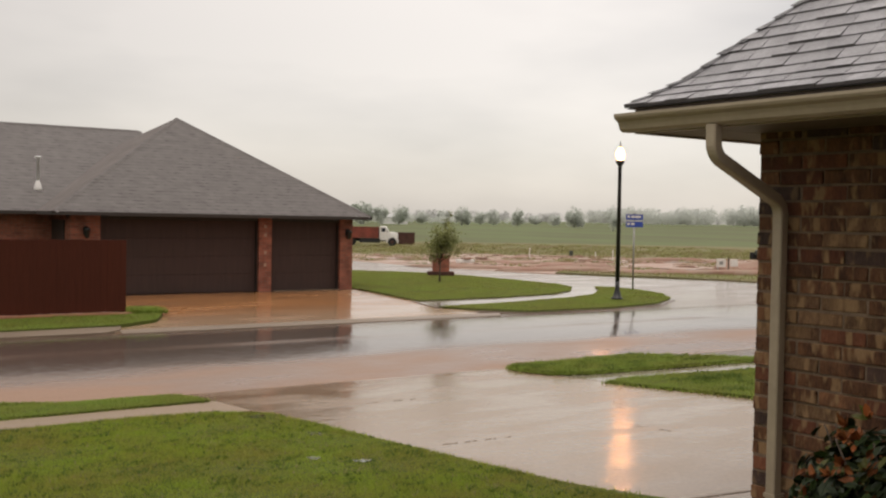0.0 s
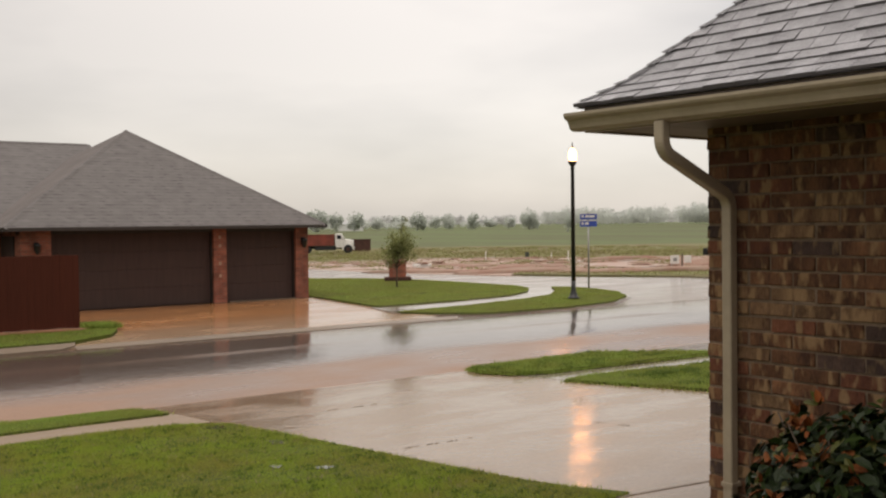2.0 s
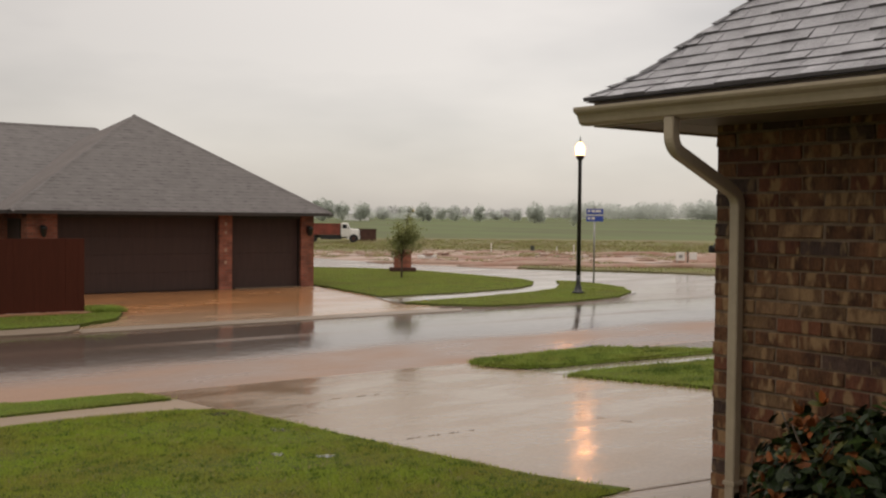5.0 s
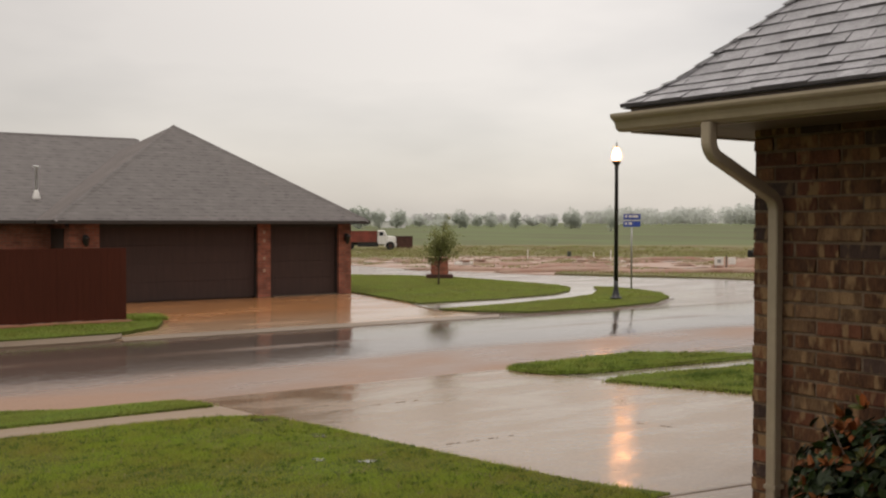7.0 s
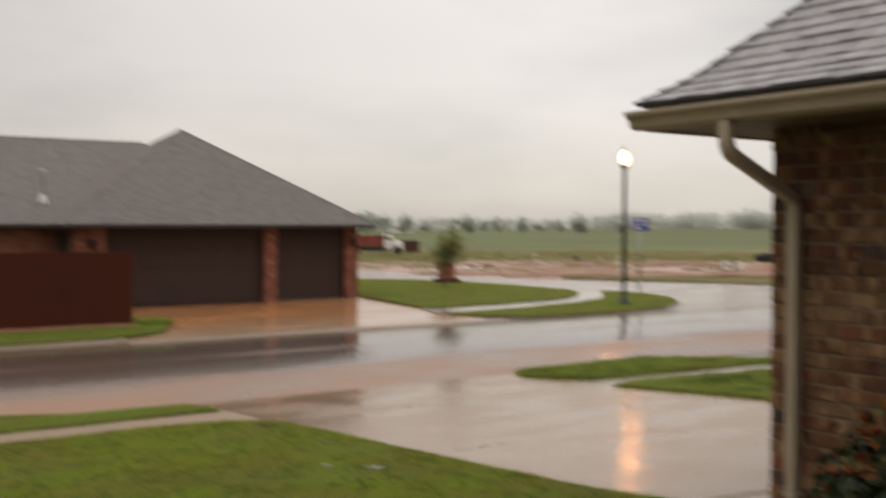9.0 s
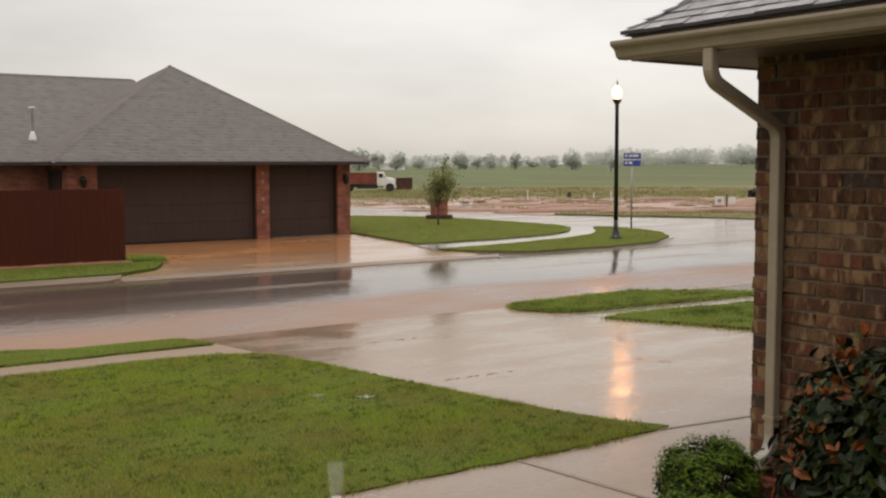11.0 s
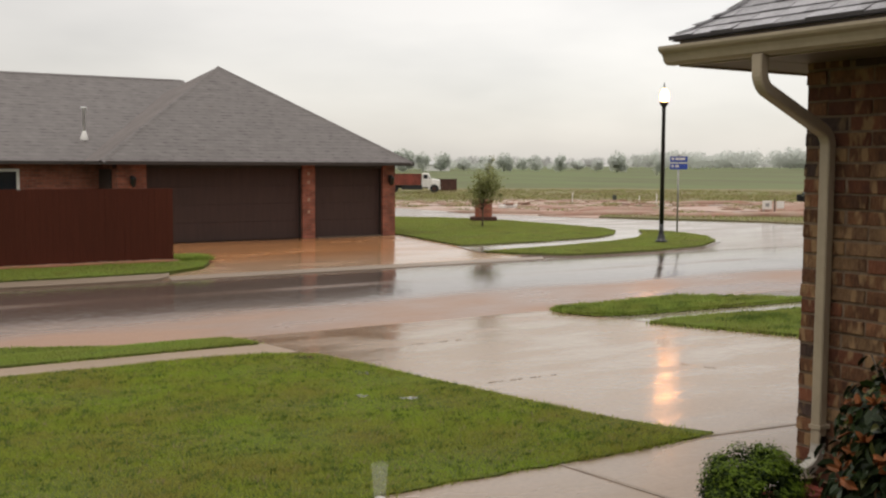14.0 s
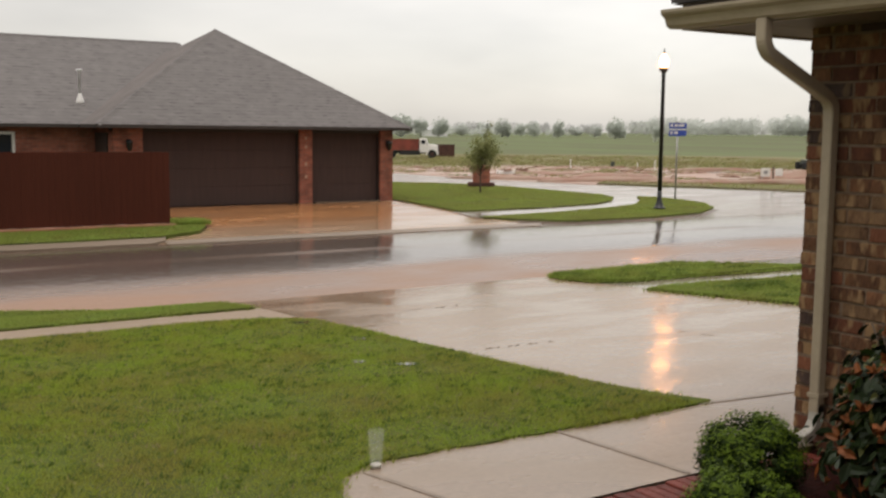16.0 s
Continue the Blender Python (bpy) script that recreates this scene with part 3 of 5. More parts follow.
LAWN = [(-14, 10.95), (3.6, 10.9), (4.5, 10.75), (4.95, 10.3), (4.99, 9.0), (5.01, 7.0), (5.06, 5.6), (5.23, 4.80), (4.4, 4.765), (3.0, 4.83), (2.68, 4.82), (2.42, 4.66), (2.25, 4.4), (2.15, 3.6), (2.1, 1.4), (-14, 1.4)]
STRIP = [(-14, 11.8), (4.0, 11.72), (4.85, 11.72), (4.8, 12.4), (4.5, 13.2), (3.7, 14.0), (2.5, 14.35), (-14, 14.4)]
ISLE_A = [(9.9, 11.3), (10.3, 11.02), (11.2, 10.95), (12.2, 10.82), (13.4, 10.72), (14.3, 10.55), (13.75, 10.95), (13.45, 11.4), (13.2, 11.95), (12.9, 12.5), (12.45, 13.0), (11.7, 13.35), (10.9, 13.15), (10.3, 12.75), (9.95, 12.3), (9.85, 11.7)]
ISLE_B = [(9.76, 10.1), (10.3, 10.2), (11.1, 10.13), (11.85, 9.95), (12.6, 9.88), (16, 9.3), (24, 8.2), (24, 0), (9.95, 0), (9.92, 8.0), (9.8, 9.6)]
FAR_BED = [(-14, 25.4), (8.2, 25.0), (8.6, 25.15), (8.7, 23.9), (8.2, 22.9), (7.1, 22.2), (5.4, 22.1), (-14, 22.1)]
FAR_LAWN = [(17.2, 29.8), (16.75, 25.05), (19.9, 25.2), (22.4, 25.7), (23.9, 26.55), (25.0, 27.7), (25.4, 29), (25.5, 31.7), (25.3, 36.5), (22.9, 39.6), (17.2, 46)]
FAR_STRIP = [(16.3, 23.4), (19, 23.75), (22.2, 24.5), (23.6, 25.1), (25.1, 26.4), (25.9, 27.5), (26.5, 27.1), (26.6, 25.9), (26.2, 24.5), (25.2, 23.2), (23.4, 22.1), (21.1, 21.6), (18.1, 21.6), (16.9, 22.5)]

patch("road_main", [(-40, 13.6), (10.8, 13.6), (12.2, 12.9), (13.0, 11.8), (13.5, 10.9), (14.2, 10.4), (40, 7), (60, 16), (60, 21.4), (24, 21.4), (17, 21.9), (16, 21.4), (-40, 21.4)], -0.02, M["street"], "flooded residential street under muddy rain water", "road")
patch("road_side", [(15.5, 20.9), (60, 20.9), (60, 24), (34.9, 27.4), (31.7, 32.2), (30.3, 36.0), (29.95, 40), (29.7, 44.5), (30.3, 52), (31, 70), (19, 70), (20, 50), (22, 40), (24.5, 36), (24.8, 30), (22, 26), (16, 22.6)], -0.014, M["side"], "wet grey side street curving away past the corner", "road")
patch("driveway_near", [(4.9, 3.0), (9.95, 3.0), (9.9, 10.5), (10.0, 12.4), (10.9, 13.9), (3.5, 13.9), (4.75, 12.6), (4.95, 10.6)], 0.0, M["drive"], "wide wet concrete driveway reflecting the sky", "driveway")
patch("driveway_far", [(9.0, 29.55), (8.3, 26), (8.4, 23.8), (6.6, 21.5), (16.2, 21.5), (17.0, 22.6), (16.9, 23.6), (16.8, 25.2), (17.3, 29.55)], -0.012, M["far_drive"], "concrete driveway washed over with orange silt water", "driveway")
patch("pavement_near", [(-14, 10.9), (4.95, 10.7), (4.95, 11.8), (-14, 11.85)], 0.008, M["walk"], "wet concrete pavement between two strips of grass", "pavement")
patch("pavement_right", [(9.85, 9.9), (24, 8.0), (24, 9.9), (14.2, 11.3), (9.9, 11.4)], 0.004, M["walk_wet"], "wet concrete pavement between two strips of grass", "pavement")
patch("pavement_far", [(16.2, 23.3), (19, 23.6), (22.2, 24.4), (24, 25.2), (26.2, 27.4), (25.7, 30.5), (25.2, 30.5), (24.6, 27.8), (23.7, 26.7), (22.3, 25.8), (19.8, 25.3), (16.6, 25.2)], 0.01, M["walk_wet"], "pale wet pavement curving round the corner lawn", "pavement")
patch("pavement_house", [(2.1, 1.6), (2.2, 4.4), (2.45, 4.72), (2.7, 4.88), (5.1, 4.82), (5.9, 4.78), (5.9, 3.675), (3.05, 3.675), (3.05, 1.6)], 0.012, M["walk_house"], "wet concrete garden walk with tooled joints", "pavement")
patch("kerb_far", [(-14, 21.28), (6.6, 21.28), (7.0, 21.7), (7.2, 22.26), (5.4, 22.16), (-14, 22.16)], 0.03, M["kerb"], "pale wet concrete kerb below the grass", "kerb", depth=0.16)
patch("kerb_mouth", jag([(6.9, 21.2), (16.7, 21.2), (17.1, 21.75), (16.3, 21.85), (7.05, 21.85)], 0.6, 0.03, 19), 0.0, M["kerb"], "flush wet concrete gutter across the driveway mouth", "kerb", depth=0.16)
outer = FAR_STRIP[5:]
patch("kerb_corner", [(22.0 + (x - 22.0) * 1.035, 24.3 + (y - 24.3) * 1.07) for x, y in outer] + [(x, y) for x, y in reversed(outer)], 0.004, M["side"], "low wet concrete kerb round the street corner", "kerb")
patch("dirt_lot", jag([(31.0, 70), (30.6, 52), (29.95, 44), (30.2, 40), (31.5, 36.5), (34, 32.5), (38, 29.5), (60, 22), (90, 30), (75, 48), (62, 60), (54, 68), (44, 70)], 2.5, 0.5, 3), -0.03, M["dirt"], "churned red dirt building lot with pale puddles", "dirt")
patch("verge_far", jag([(31.6, 36.2), (34.9, 27.9), (60, 16.5), (70, 18), (40, 30.5), (36, 33.4), (33.2, 37.2)], 1.5, 0.2, 4), 0.03, M["rough_grass"], "rough grass verge along the side street", "verge")
patch("verge_lot", jag([(39, 66), (52, 68), (60, 60), (70, 50), (110, 30), (150, 60), (95, 105), (60, 118), (40, 100), (31, 78)], 4, 1.0, 5), -0.02, M["rough_grass"], "rough weedy ground at the edge of the field", "verge")
patch("lawn_house", jag(LAWN, 0.15, 0.025, 6), 0.022, M["lawn"], "trimmed wet front lawn with thin patches", "lawn")
patch("lawn_strip", jag(STRIP, 0.25, 0.03, 7), 0.03, M["lawn"], "narrow grass strip beside the flooded street", "lawn")
patch("lawn_isle", jag(ISLE_A, 0.25, 0.04, 8), 0.05, M["lawn"], "narrow grass strip between pavement and street", "lawn")
patch("lawn_right", jag(ISLE_B, 0.25, 0.03, 9), 0.03, M["lawn"], "grass beside the wet driveway", "lawn")
patch("lawn_fence", jag(FAR_BED, 0.3, 0.04, 10), 0.06, M["lawn"], "grass strip below the stained fence", "lawn")
patch("lawn_far", jag(FAR_LAWN, 0.4, 0.03, 11), 0.04, M["lawn"], "mown corner lawn beside the brick garage", "lawn")
patch("lawn_corner", jag(FAR_STRIP, 0.4, 0.03, 12), 0.04, M["lawn"], "curved grass strip round the street corner", "lawn")
blades("lawn_grass", LAWN, 660000, 0.03, "short wet grass blades of the front lawn", 1, bounds=(-2.5, 5.1, 3.4, 11.0), lift=0.022, bare=SOAKED)
blades("strip_grass", STRIP, 90000, 0.04, "grass blades along the street strip", 2, bounds=(-1, 4.9, 11.7, 14.4), lift=0.03, width=0.006, material="strip_blade")
blades("isle_grass", ISLE_A, 70000, 0.05, "grass blades between pavement and street", 3, bounds=(9.7, 18, 10.4, 13.6), lift=0.05, width=0.007, material="strip_blade")
blades("right_grass", ISLE_B, 80000, 0.045, "grass blades beside the driveway", 4, bounds=(9.8, 16, 6, 10.5), lift=0.03, width=0.006, material="strip_blade")
blades("fence_grass", FAR_BED, 40000, 0.05, "grass blades below the fence", 5, bounds=(1, 8.8, 22, 25.5), lift=0.06, width=0.011, material="strip_blade")
blades("far_grass", FAR_LAWN, 230000, 0.04, "grass blades of the corner lawn", 6, lift=0.04, width=0.011, material="hazed_blade")
blades("corner_grass", FAR_STRIP, 95000, 0.04, "grass blades round the street corner", 7, lift=0.04, width=0.011, material="hazed_blade")

blades("lawn_tufts", LAWN, 22000, 0.045, "taller darker tufts in the front lawn", 21, bounds=(-2.5, 5.1, 3.4, 11.0), lift=0.022, tufts=700, material="tuft")
blades("lawn_specks", LAWN, 18000, 0.04, "small dark sprigs in the front lawn", 31, bounds=(-2.5, 5.1, 3.4, 11.0), lift=0.03, tufts=1700, material="tuft", spread=0.35)
blades("lawn_straw", LAWN, 10000, 0.035, "pale dead straw in the front lawn", 32, bounds=(-2.5, 5.1, 3.4, 11.0), lift=0.028, tufts=3000, material="straw", spread=0.5, bare=SOAKED)
blades("lawn_fringe", LAWN, 26000, 0.045, "ragged grass fringe along the lawn edge", 22, bounds=(-2.5, 5.2, 3.4, 11.1), lift=0.01, rim=0.022)
blades("strip_fringe", STRIP, 9000, 0.05, "ragged grass fringe of the strip", 23, bounds=(-1, 5.1, 11.6, 14.6), lift=0.01, rim=0.03, width=0.007, material="strip_blade")
blades("isle_fringe", ISLE_A, 9000, 0.06, "ragged grass fringe of the strip", 24, bounds=(9.7, 18, 10.4, 13.7), lift=0.02, rim=0.04, width=0.008, material="strip_blade")
blades("right_fringe", ISLE_B, 9000, 0.06, "ragged grass fringe beside the driveway", 25, bounds=(9.7, 16, 6, 10.6), lift=0.01, rim=0.035, width=0.008, material="strip_blade")
blades("isle_tufts", ISLE_A, 5000, 0.10, "taller grass tufts of the strip", 26, bounds=(9.8, 16, 11.0, 13.5), lift=0.04, tufts=90, width=0.007, material="strip_blade")

blades("isle_clumps", ISLE_A, 6000, 0.085, "dark clumps in the flooded grass strip", 27, bounds=(9.85, 13.5, 11.0, 13.2), lift=0.03, tufts=46, width=0.008, material="tuft", spread=2.2)
blades("right_clumps", ISLE_B, 7000, 0.08, "dark clumps in the grass beside the driveway", 28, bounds=(10.2, 15, 8.2, 10.2), lift=0.02, tufts=60, width=0.008, material="tuft", spread=2.6)
LOT_EDGE = [(31.5, 76), (33, 68), (44, 69), (54, 67), (62, 59), (75, 47), (90, 30), (120, 34), (96, 92), (62, 112), (44, 100)]
blades("lot_weeds", LOT_EDGE, 60000, 0.22, "rough weeds between the dirt lot and the field", 51, lift=0.0, width=0.03, material="weed", tufts=2600, spread=12.0)
blades("lot_straw", LOT_EDGE, 14000, 0.2, "pale dead stalks among the rough weeds", 52, lift=0.0, width=0.03, material="straw", tufts=700, spread=10.0)
blades("lot_sprigs", [(31.5, 66), (31.2, 44), (33, 38), (40, 31.5), (60, 24), (86, 30), (60, 59), (46, 68)], 16000, 0.16, "green sprigs sprouting in the churned dirt", 53, lift=0.0, width=0.022, material="weed", tufts=420, spread=9.0)
blades("verge_weeds", [(31.6, 36.2), (34.9, 27.9), (60, 16.5), (70, 18), (40, 30.5), (36, 33.4), (33.2, 37.2)], 30000, 0.14, "uneven grass of the verge along the side street", 54, lift=0.03, width=0.018, material="weed")

# tooled joints in the walk and driveway
for k, (a, b) in enumerate((((3.91, 4.78), (3.88, 3.69)), ((2.56, 4.68), (2.72, 3.55)), ((5.08, 4.79), (5.9, 4.66)))):
    d = (Vector(b) - Vector(a)).normalized()
    s = Vector((-d.y, d.x)) * 0.016
    patch("trim_joint", [(a[0] - s.x, a[1] - s.y), (b[0] - s.x, b[1] - s.y), (b[0] + s.x, b[1] + s.y), (a[0] + s.x, a[1] + s.y)], 0.016, M["joint"], "dark tooled joint in the concrete", "joint", depth=0.01)


# ---- the house across the street ----
def prism(bm, tris):
    for poly in tris:
        bm.faces.new([bm.verts.new(p) for p in poly])
    bmesh.ops.remove_doubles(bm, verts=bm.verts, dist=0.001)
    return bm


def far_house():
    h = thing("brick_house", "red brick house with grey hipped shingle roof and brown garage doors", "house", at=(12.5, 33, 0))
    off = Matrix.Translation((-12.5, -33, 0))

    def add(name, bm, material, parent=None, label=""):
        if parent is None:
            bmesh.ops.transform(bm, matrix=off, verts=bm.verts)
            return part(name, bm, material, h, label)
        return part(name, bm, material, parent, label)

    # garage block: front wall as pillars and header round two door openings
    yf = 29.6
    for x0, x1 in ((8.13, 8.96), (13.81, 14.24), (16.66, 17.12)):
        add("pillar", box(bmesh.new(), x0, x1, yf, yf + 0.45, -0.15, 2.36, bevel=0.008), M["far_brick"])
    add("header", bx(8.13, 17.12, yf + 0.06, yf + 0.4, 2.16, 2.38), M["fascia_dark"])
    for x0, x1 in ((8.96, 13.81), (14.24, 16.66)):
        door = add("garage_door", bx(x0 + 0.03, x1 - 0.03, yf + 0.235, yf + 0.275, -0.03, 2.165), M["door_brown"], label="dark brown sectional garage door")
        for i in range(4):
            b2 = box(bmesh.new(), x0 + 0.032, x1 - 0.032, yf + 0.215, yf + 0.234, 0.012 + i * 0.54, 0.546 + i * 0.54, bevel=0.003)
            bmesh.ops.transform(b2, matrix=off, verts=b2.verts)
            part("panel", b2, M["door_brown"], door)
        for xa, xb in ((x0 - 0.001, x0 + 0.03), (x1 - 0.03, x1 + 0.001)):
            add("door_jamb", bx(xa, xb, yf + 0.1, yf + 0.3, 0.0, 2.16), M["fascia_dark"])
    add("board", bx(14.3, 16.6, yf - 0.1, yf - 0.02, -0.011, 0.022, bevel=0.01), M["soffit"], label="pale timber lying against the garage door")
    # pale plaques on the pillar between the doors
    for z in (0.82, 1.2, 1.74, 2.0):
        add("plaque", bx(13.975, 14.065, yf - 0.012, yf - 0.001, z - 0.05, z + 0.05, bevel=0.004), M["plaque"], label="small pale plaque on the pillar")
    # sides and back
    add("side_wall", bx(17.0, 17.12, yf + 0.45, 40.6, -0.15, 2.4), M["far_brick"])
    add("side_wall", bx(8.13, 8.25, yf + 0.45, 31.4, -0.15, 2.4), M["far_brick"])
    # dark sheet over the side wall stands for eave shade; its handle is invented
    side = add("side_shade_panel", bx(8.085, 8.128, 30.12, 31.36, 0.0, 2.12), M["fascia_dark"], label="dark panel painting the shade on the garage side wall")
    b2 = bx(8.07, 8.084, 30.2, 30.24, 0.98, 1.1)
    bmesh.ops.transform(b2, matrix=off, verts=b2.verts)
    part("added_handle", b2, M["black"], side)
    add("wall", bx(-16, 8.13, 31.4, 31.6, -0.15, 2.4), M["far_brick"])
    add("back_wall", bx(-16, 17.12, 40.6, 40.8, -0.15, 2.4), M["far_brick"])
    # roof
    e, pz, rz = 2.36, 5.58, 5.26
    ex0, ex1, ey = 7.55, 17.5, 29.1
    pk = (12.88, 34.25, pz)
    by = 39.4
    bm = bmesh.new()
    prism(bm, [[(ex0, ey, e), (ex1, ey, e), pk], [(ex1, ey, e), (ex1, by, e), pk], [(ex1, by, e), (ex0, by, e), pk]])
    add("roof", bm, M["far_roof"], label="weathered grey shingle roof over the garage")
    add("roof_side", prism(bmesh.new(), [[(ex0, by, e), (ex0, ey, e), pk]]), M["hip_side_tone"], label="hip side of the same shingle roof in one plain painted tone")
    bm = bmesh.new()
    prism(bm, [[(-16.5, 30.9, e), (12.5, 30.9, e), (12.5, 36.7, rz), (-16.5, 36.7, rz)],
               [(-16.5, 36.7, rz), (12.5, 36.7, rz), (12.5, 41.3, e), (-16.5, 41.3, e)], [(-16.5, 30.9, e), (-16.5, 36.7, rz), (-16.5, 41.3, e)]])
    roof = add("roof", bm, M["far_roof"], label="weathered grey shingle roof")
    # hip and ridge caps
    def cap(a, b, w=0.12):
        a, b = Vector(a), Vector(b)
        bmc = bmesh.new()
        d = (b - a).normalized()
        s = d.cross(Vector((0, 0, 1))).normalized() * w
        up = Vector((0, 0, 0.02))
        rows = [[bmc.verts.new(p + v) for v in (-s - up * 2.5, -s * 0.2 + up, s * 0.2 + up, s - up * 2.5)] for p in (a, b)]
        for i in range(3):
            bmc.faces.new((rows[0][i], rows[0][i + 1], rows[1][i + 1], rows[1][i]))
        return bmc
    for a, b in (((ex0, ey, e), pk), ((ex1, ey, e), pk), ((-16.5, 36.7, rz), (12.4, 36.7, rz))):
        add("ridge_cap", cap(a, b), M["far_roof"])
    # fascia and soffits
    add("fascia", bx(ex0, ex1, ey - 0.03, ey, e - 0.10, e - 0.004), M["fascia_dark"])
    add("fascia", bx(ex1, ex1 + 0.03, ey - 0.03, 41.3, e - 0.10, e - 0.004), M["fascia_dark"])
    add("fascia", bx(ex0 - 0.03, ex0, ey - 0.03, 30.87, e - 0.10, e - 0.004), M["fascia_dark"])
    add("fascia", bx(-16.5, ex0 - 0.03, 30.87, 30.9, e - 0.10, e - 0.004), M["fascia_dark"])
    add("soffit", bx(ex0, ex1, ey, yf + 0.05, e - 0.095, e - 0.075), M["fascia_dark"])
    add("soffit", bx(17.12, ex1, yf + 0.05, 41.2, e - 0.095, e - 0.075), M["fascia_dark"])
    add("soffit", bx(-16.5, 8.13, 30.9, 31.4, e - 0.095, e - 0.075), M["fascia_dark"])
    # window in the wing wall
    win = add("window", bx(4.4, 5.8, 31.37, 31.395, 0.9, 2.05), M["window"])
    for x0, x1, z0, z1 in ((4.32, 4.4, 0.85, 2.13), (5.8, 5.88, 0.85, 2.13), (4.4, 5.8, 2.05, 2.13), (4.4, 5.8, 0.85, 0.9), (5.08, 5.12, 0.9, 2.05)):
        b2 = bx(x0, x1, 31.34, 31.392, z0, z1)
        bmesh.ops.transform(b2, matrix=off, verts=b2.verts)
        part("frame", b2, M["white"], win)
    # vent pipe with flashing
    vz = e + (32.2 - 30.9) * (rz - e) / 5.8
    vent = add("vent_pipe", lathe(bmesh.new(), [(0.045, 0), (0.045, 0.92), (0.09, 0.93), (0.09, 0.98), (0.03, 0.99)], 12, Matrix.Translation((7.9, 32.2, vz - 0.02))), M["pane_white"], label="white metal roof vent pipe")
    b2 = lathe(bmesh.new(), [(0.13, -0.06), (0.12, 0.02), (0.06, 0.22), (0.05, 0.24)], 14, off @ Matrix.Translation((7.9, 32.2, vz)))
    part("flashing", b2, M["white"], vent, "white flashing boot")
    # wall lamps on the pillars
    for x in (8.55, 16.9):
        lamp = add("wall_lamp", bx(x - 0.06, x + 0.06, yf - 0.03, yf, 1.72, 1.95, bevel=0.01), M["black"])
        b2 = lathe(bmesh.new(), [(0.03, 1.62), (0.07, 1.68), (0.09, 1.84), (0.11, 1.86), (0.02, 1.95)], 10, off @ Matrix.Translation((x, yf - 0.13, 0)))
        part("lantern", b2, M["black"], lamp)
    return h


far_house()


def fence():
    f = thing("fence", "tall dark red-stained timber privacy fence", "fence", at=(8, 24.4, 0))
    rng = random.Random(4)
    mesh = bpy.data.meshes.new("plank")
    bm = box(bmesh.new(), 0, 0.1432, -0.01, 0.01, 0, 1.68, bevel=0.002)
    bm.to_mesh(mesh)
    bm.free()
    mesh.materials.append(M["fence"])
    x = 8.0
    while x > -6:
        x -= 0.1445
        p = new("plank", mesh)
        p.parent = f
        p.location = (x - 8, rng.uniform(-0.004, 0.004), land(x, 24.4) + 0.10 + rng.uniform(-0.006, 0.006))
    for z in (0.35, 1.0, 1.6):
        part("rail", bx(-14, -0.02, 0.014, 0.052, z, z + 0.09), M["fence"], f)
    for k in range(7):
        part("post", bx(-0.1 - k * 2.3, -0.01 - k * 2.3, 0.054, 0.144, -0.15, 1.6), M["fence"], f)


fence()
patch("ground_clay", jag([(-14, 24.12), (7.9, 24.05), (8.25, 24.3), (8.1, 24.6), (-14, 24.6)], 0.3, 0.05, 18), 0.085, M["clay"], "washed-out red clay along the foot of the fence", "clay", depth=0.05)
blades("fence_tufts", [(8.05, 24.2), (8.9, 24.1), (8.9, 25.1), (8.05, 25.1)], 2500, 0.13, "grass tuft at the end of the fence", 41, lift=0.06, width=0.012, material="strip_blade")


# ---- our own house: brick corner, roof edge, gutter, downspout ----
WX, WY, WZ = 4.85, 3.835, 2.84     # wall face, wall end, soffit height
EX, EY = 4.30, 4.26               # roof edges


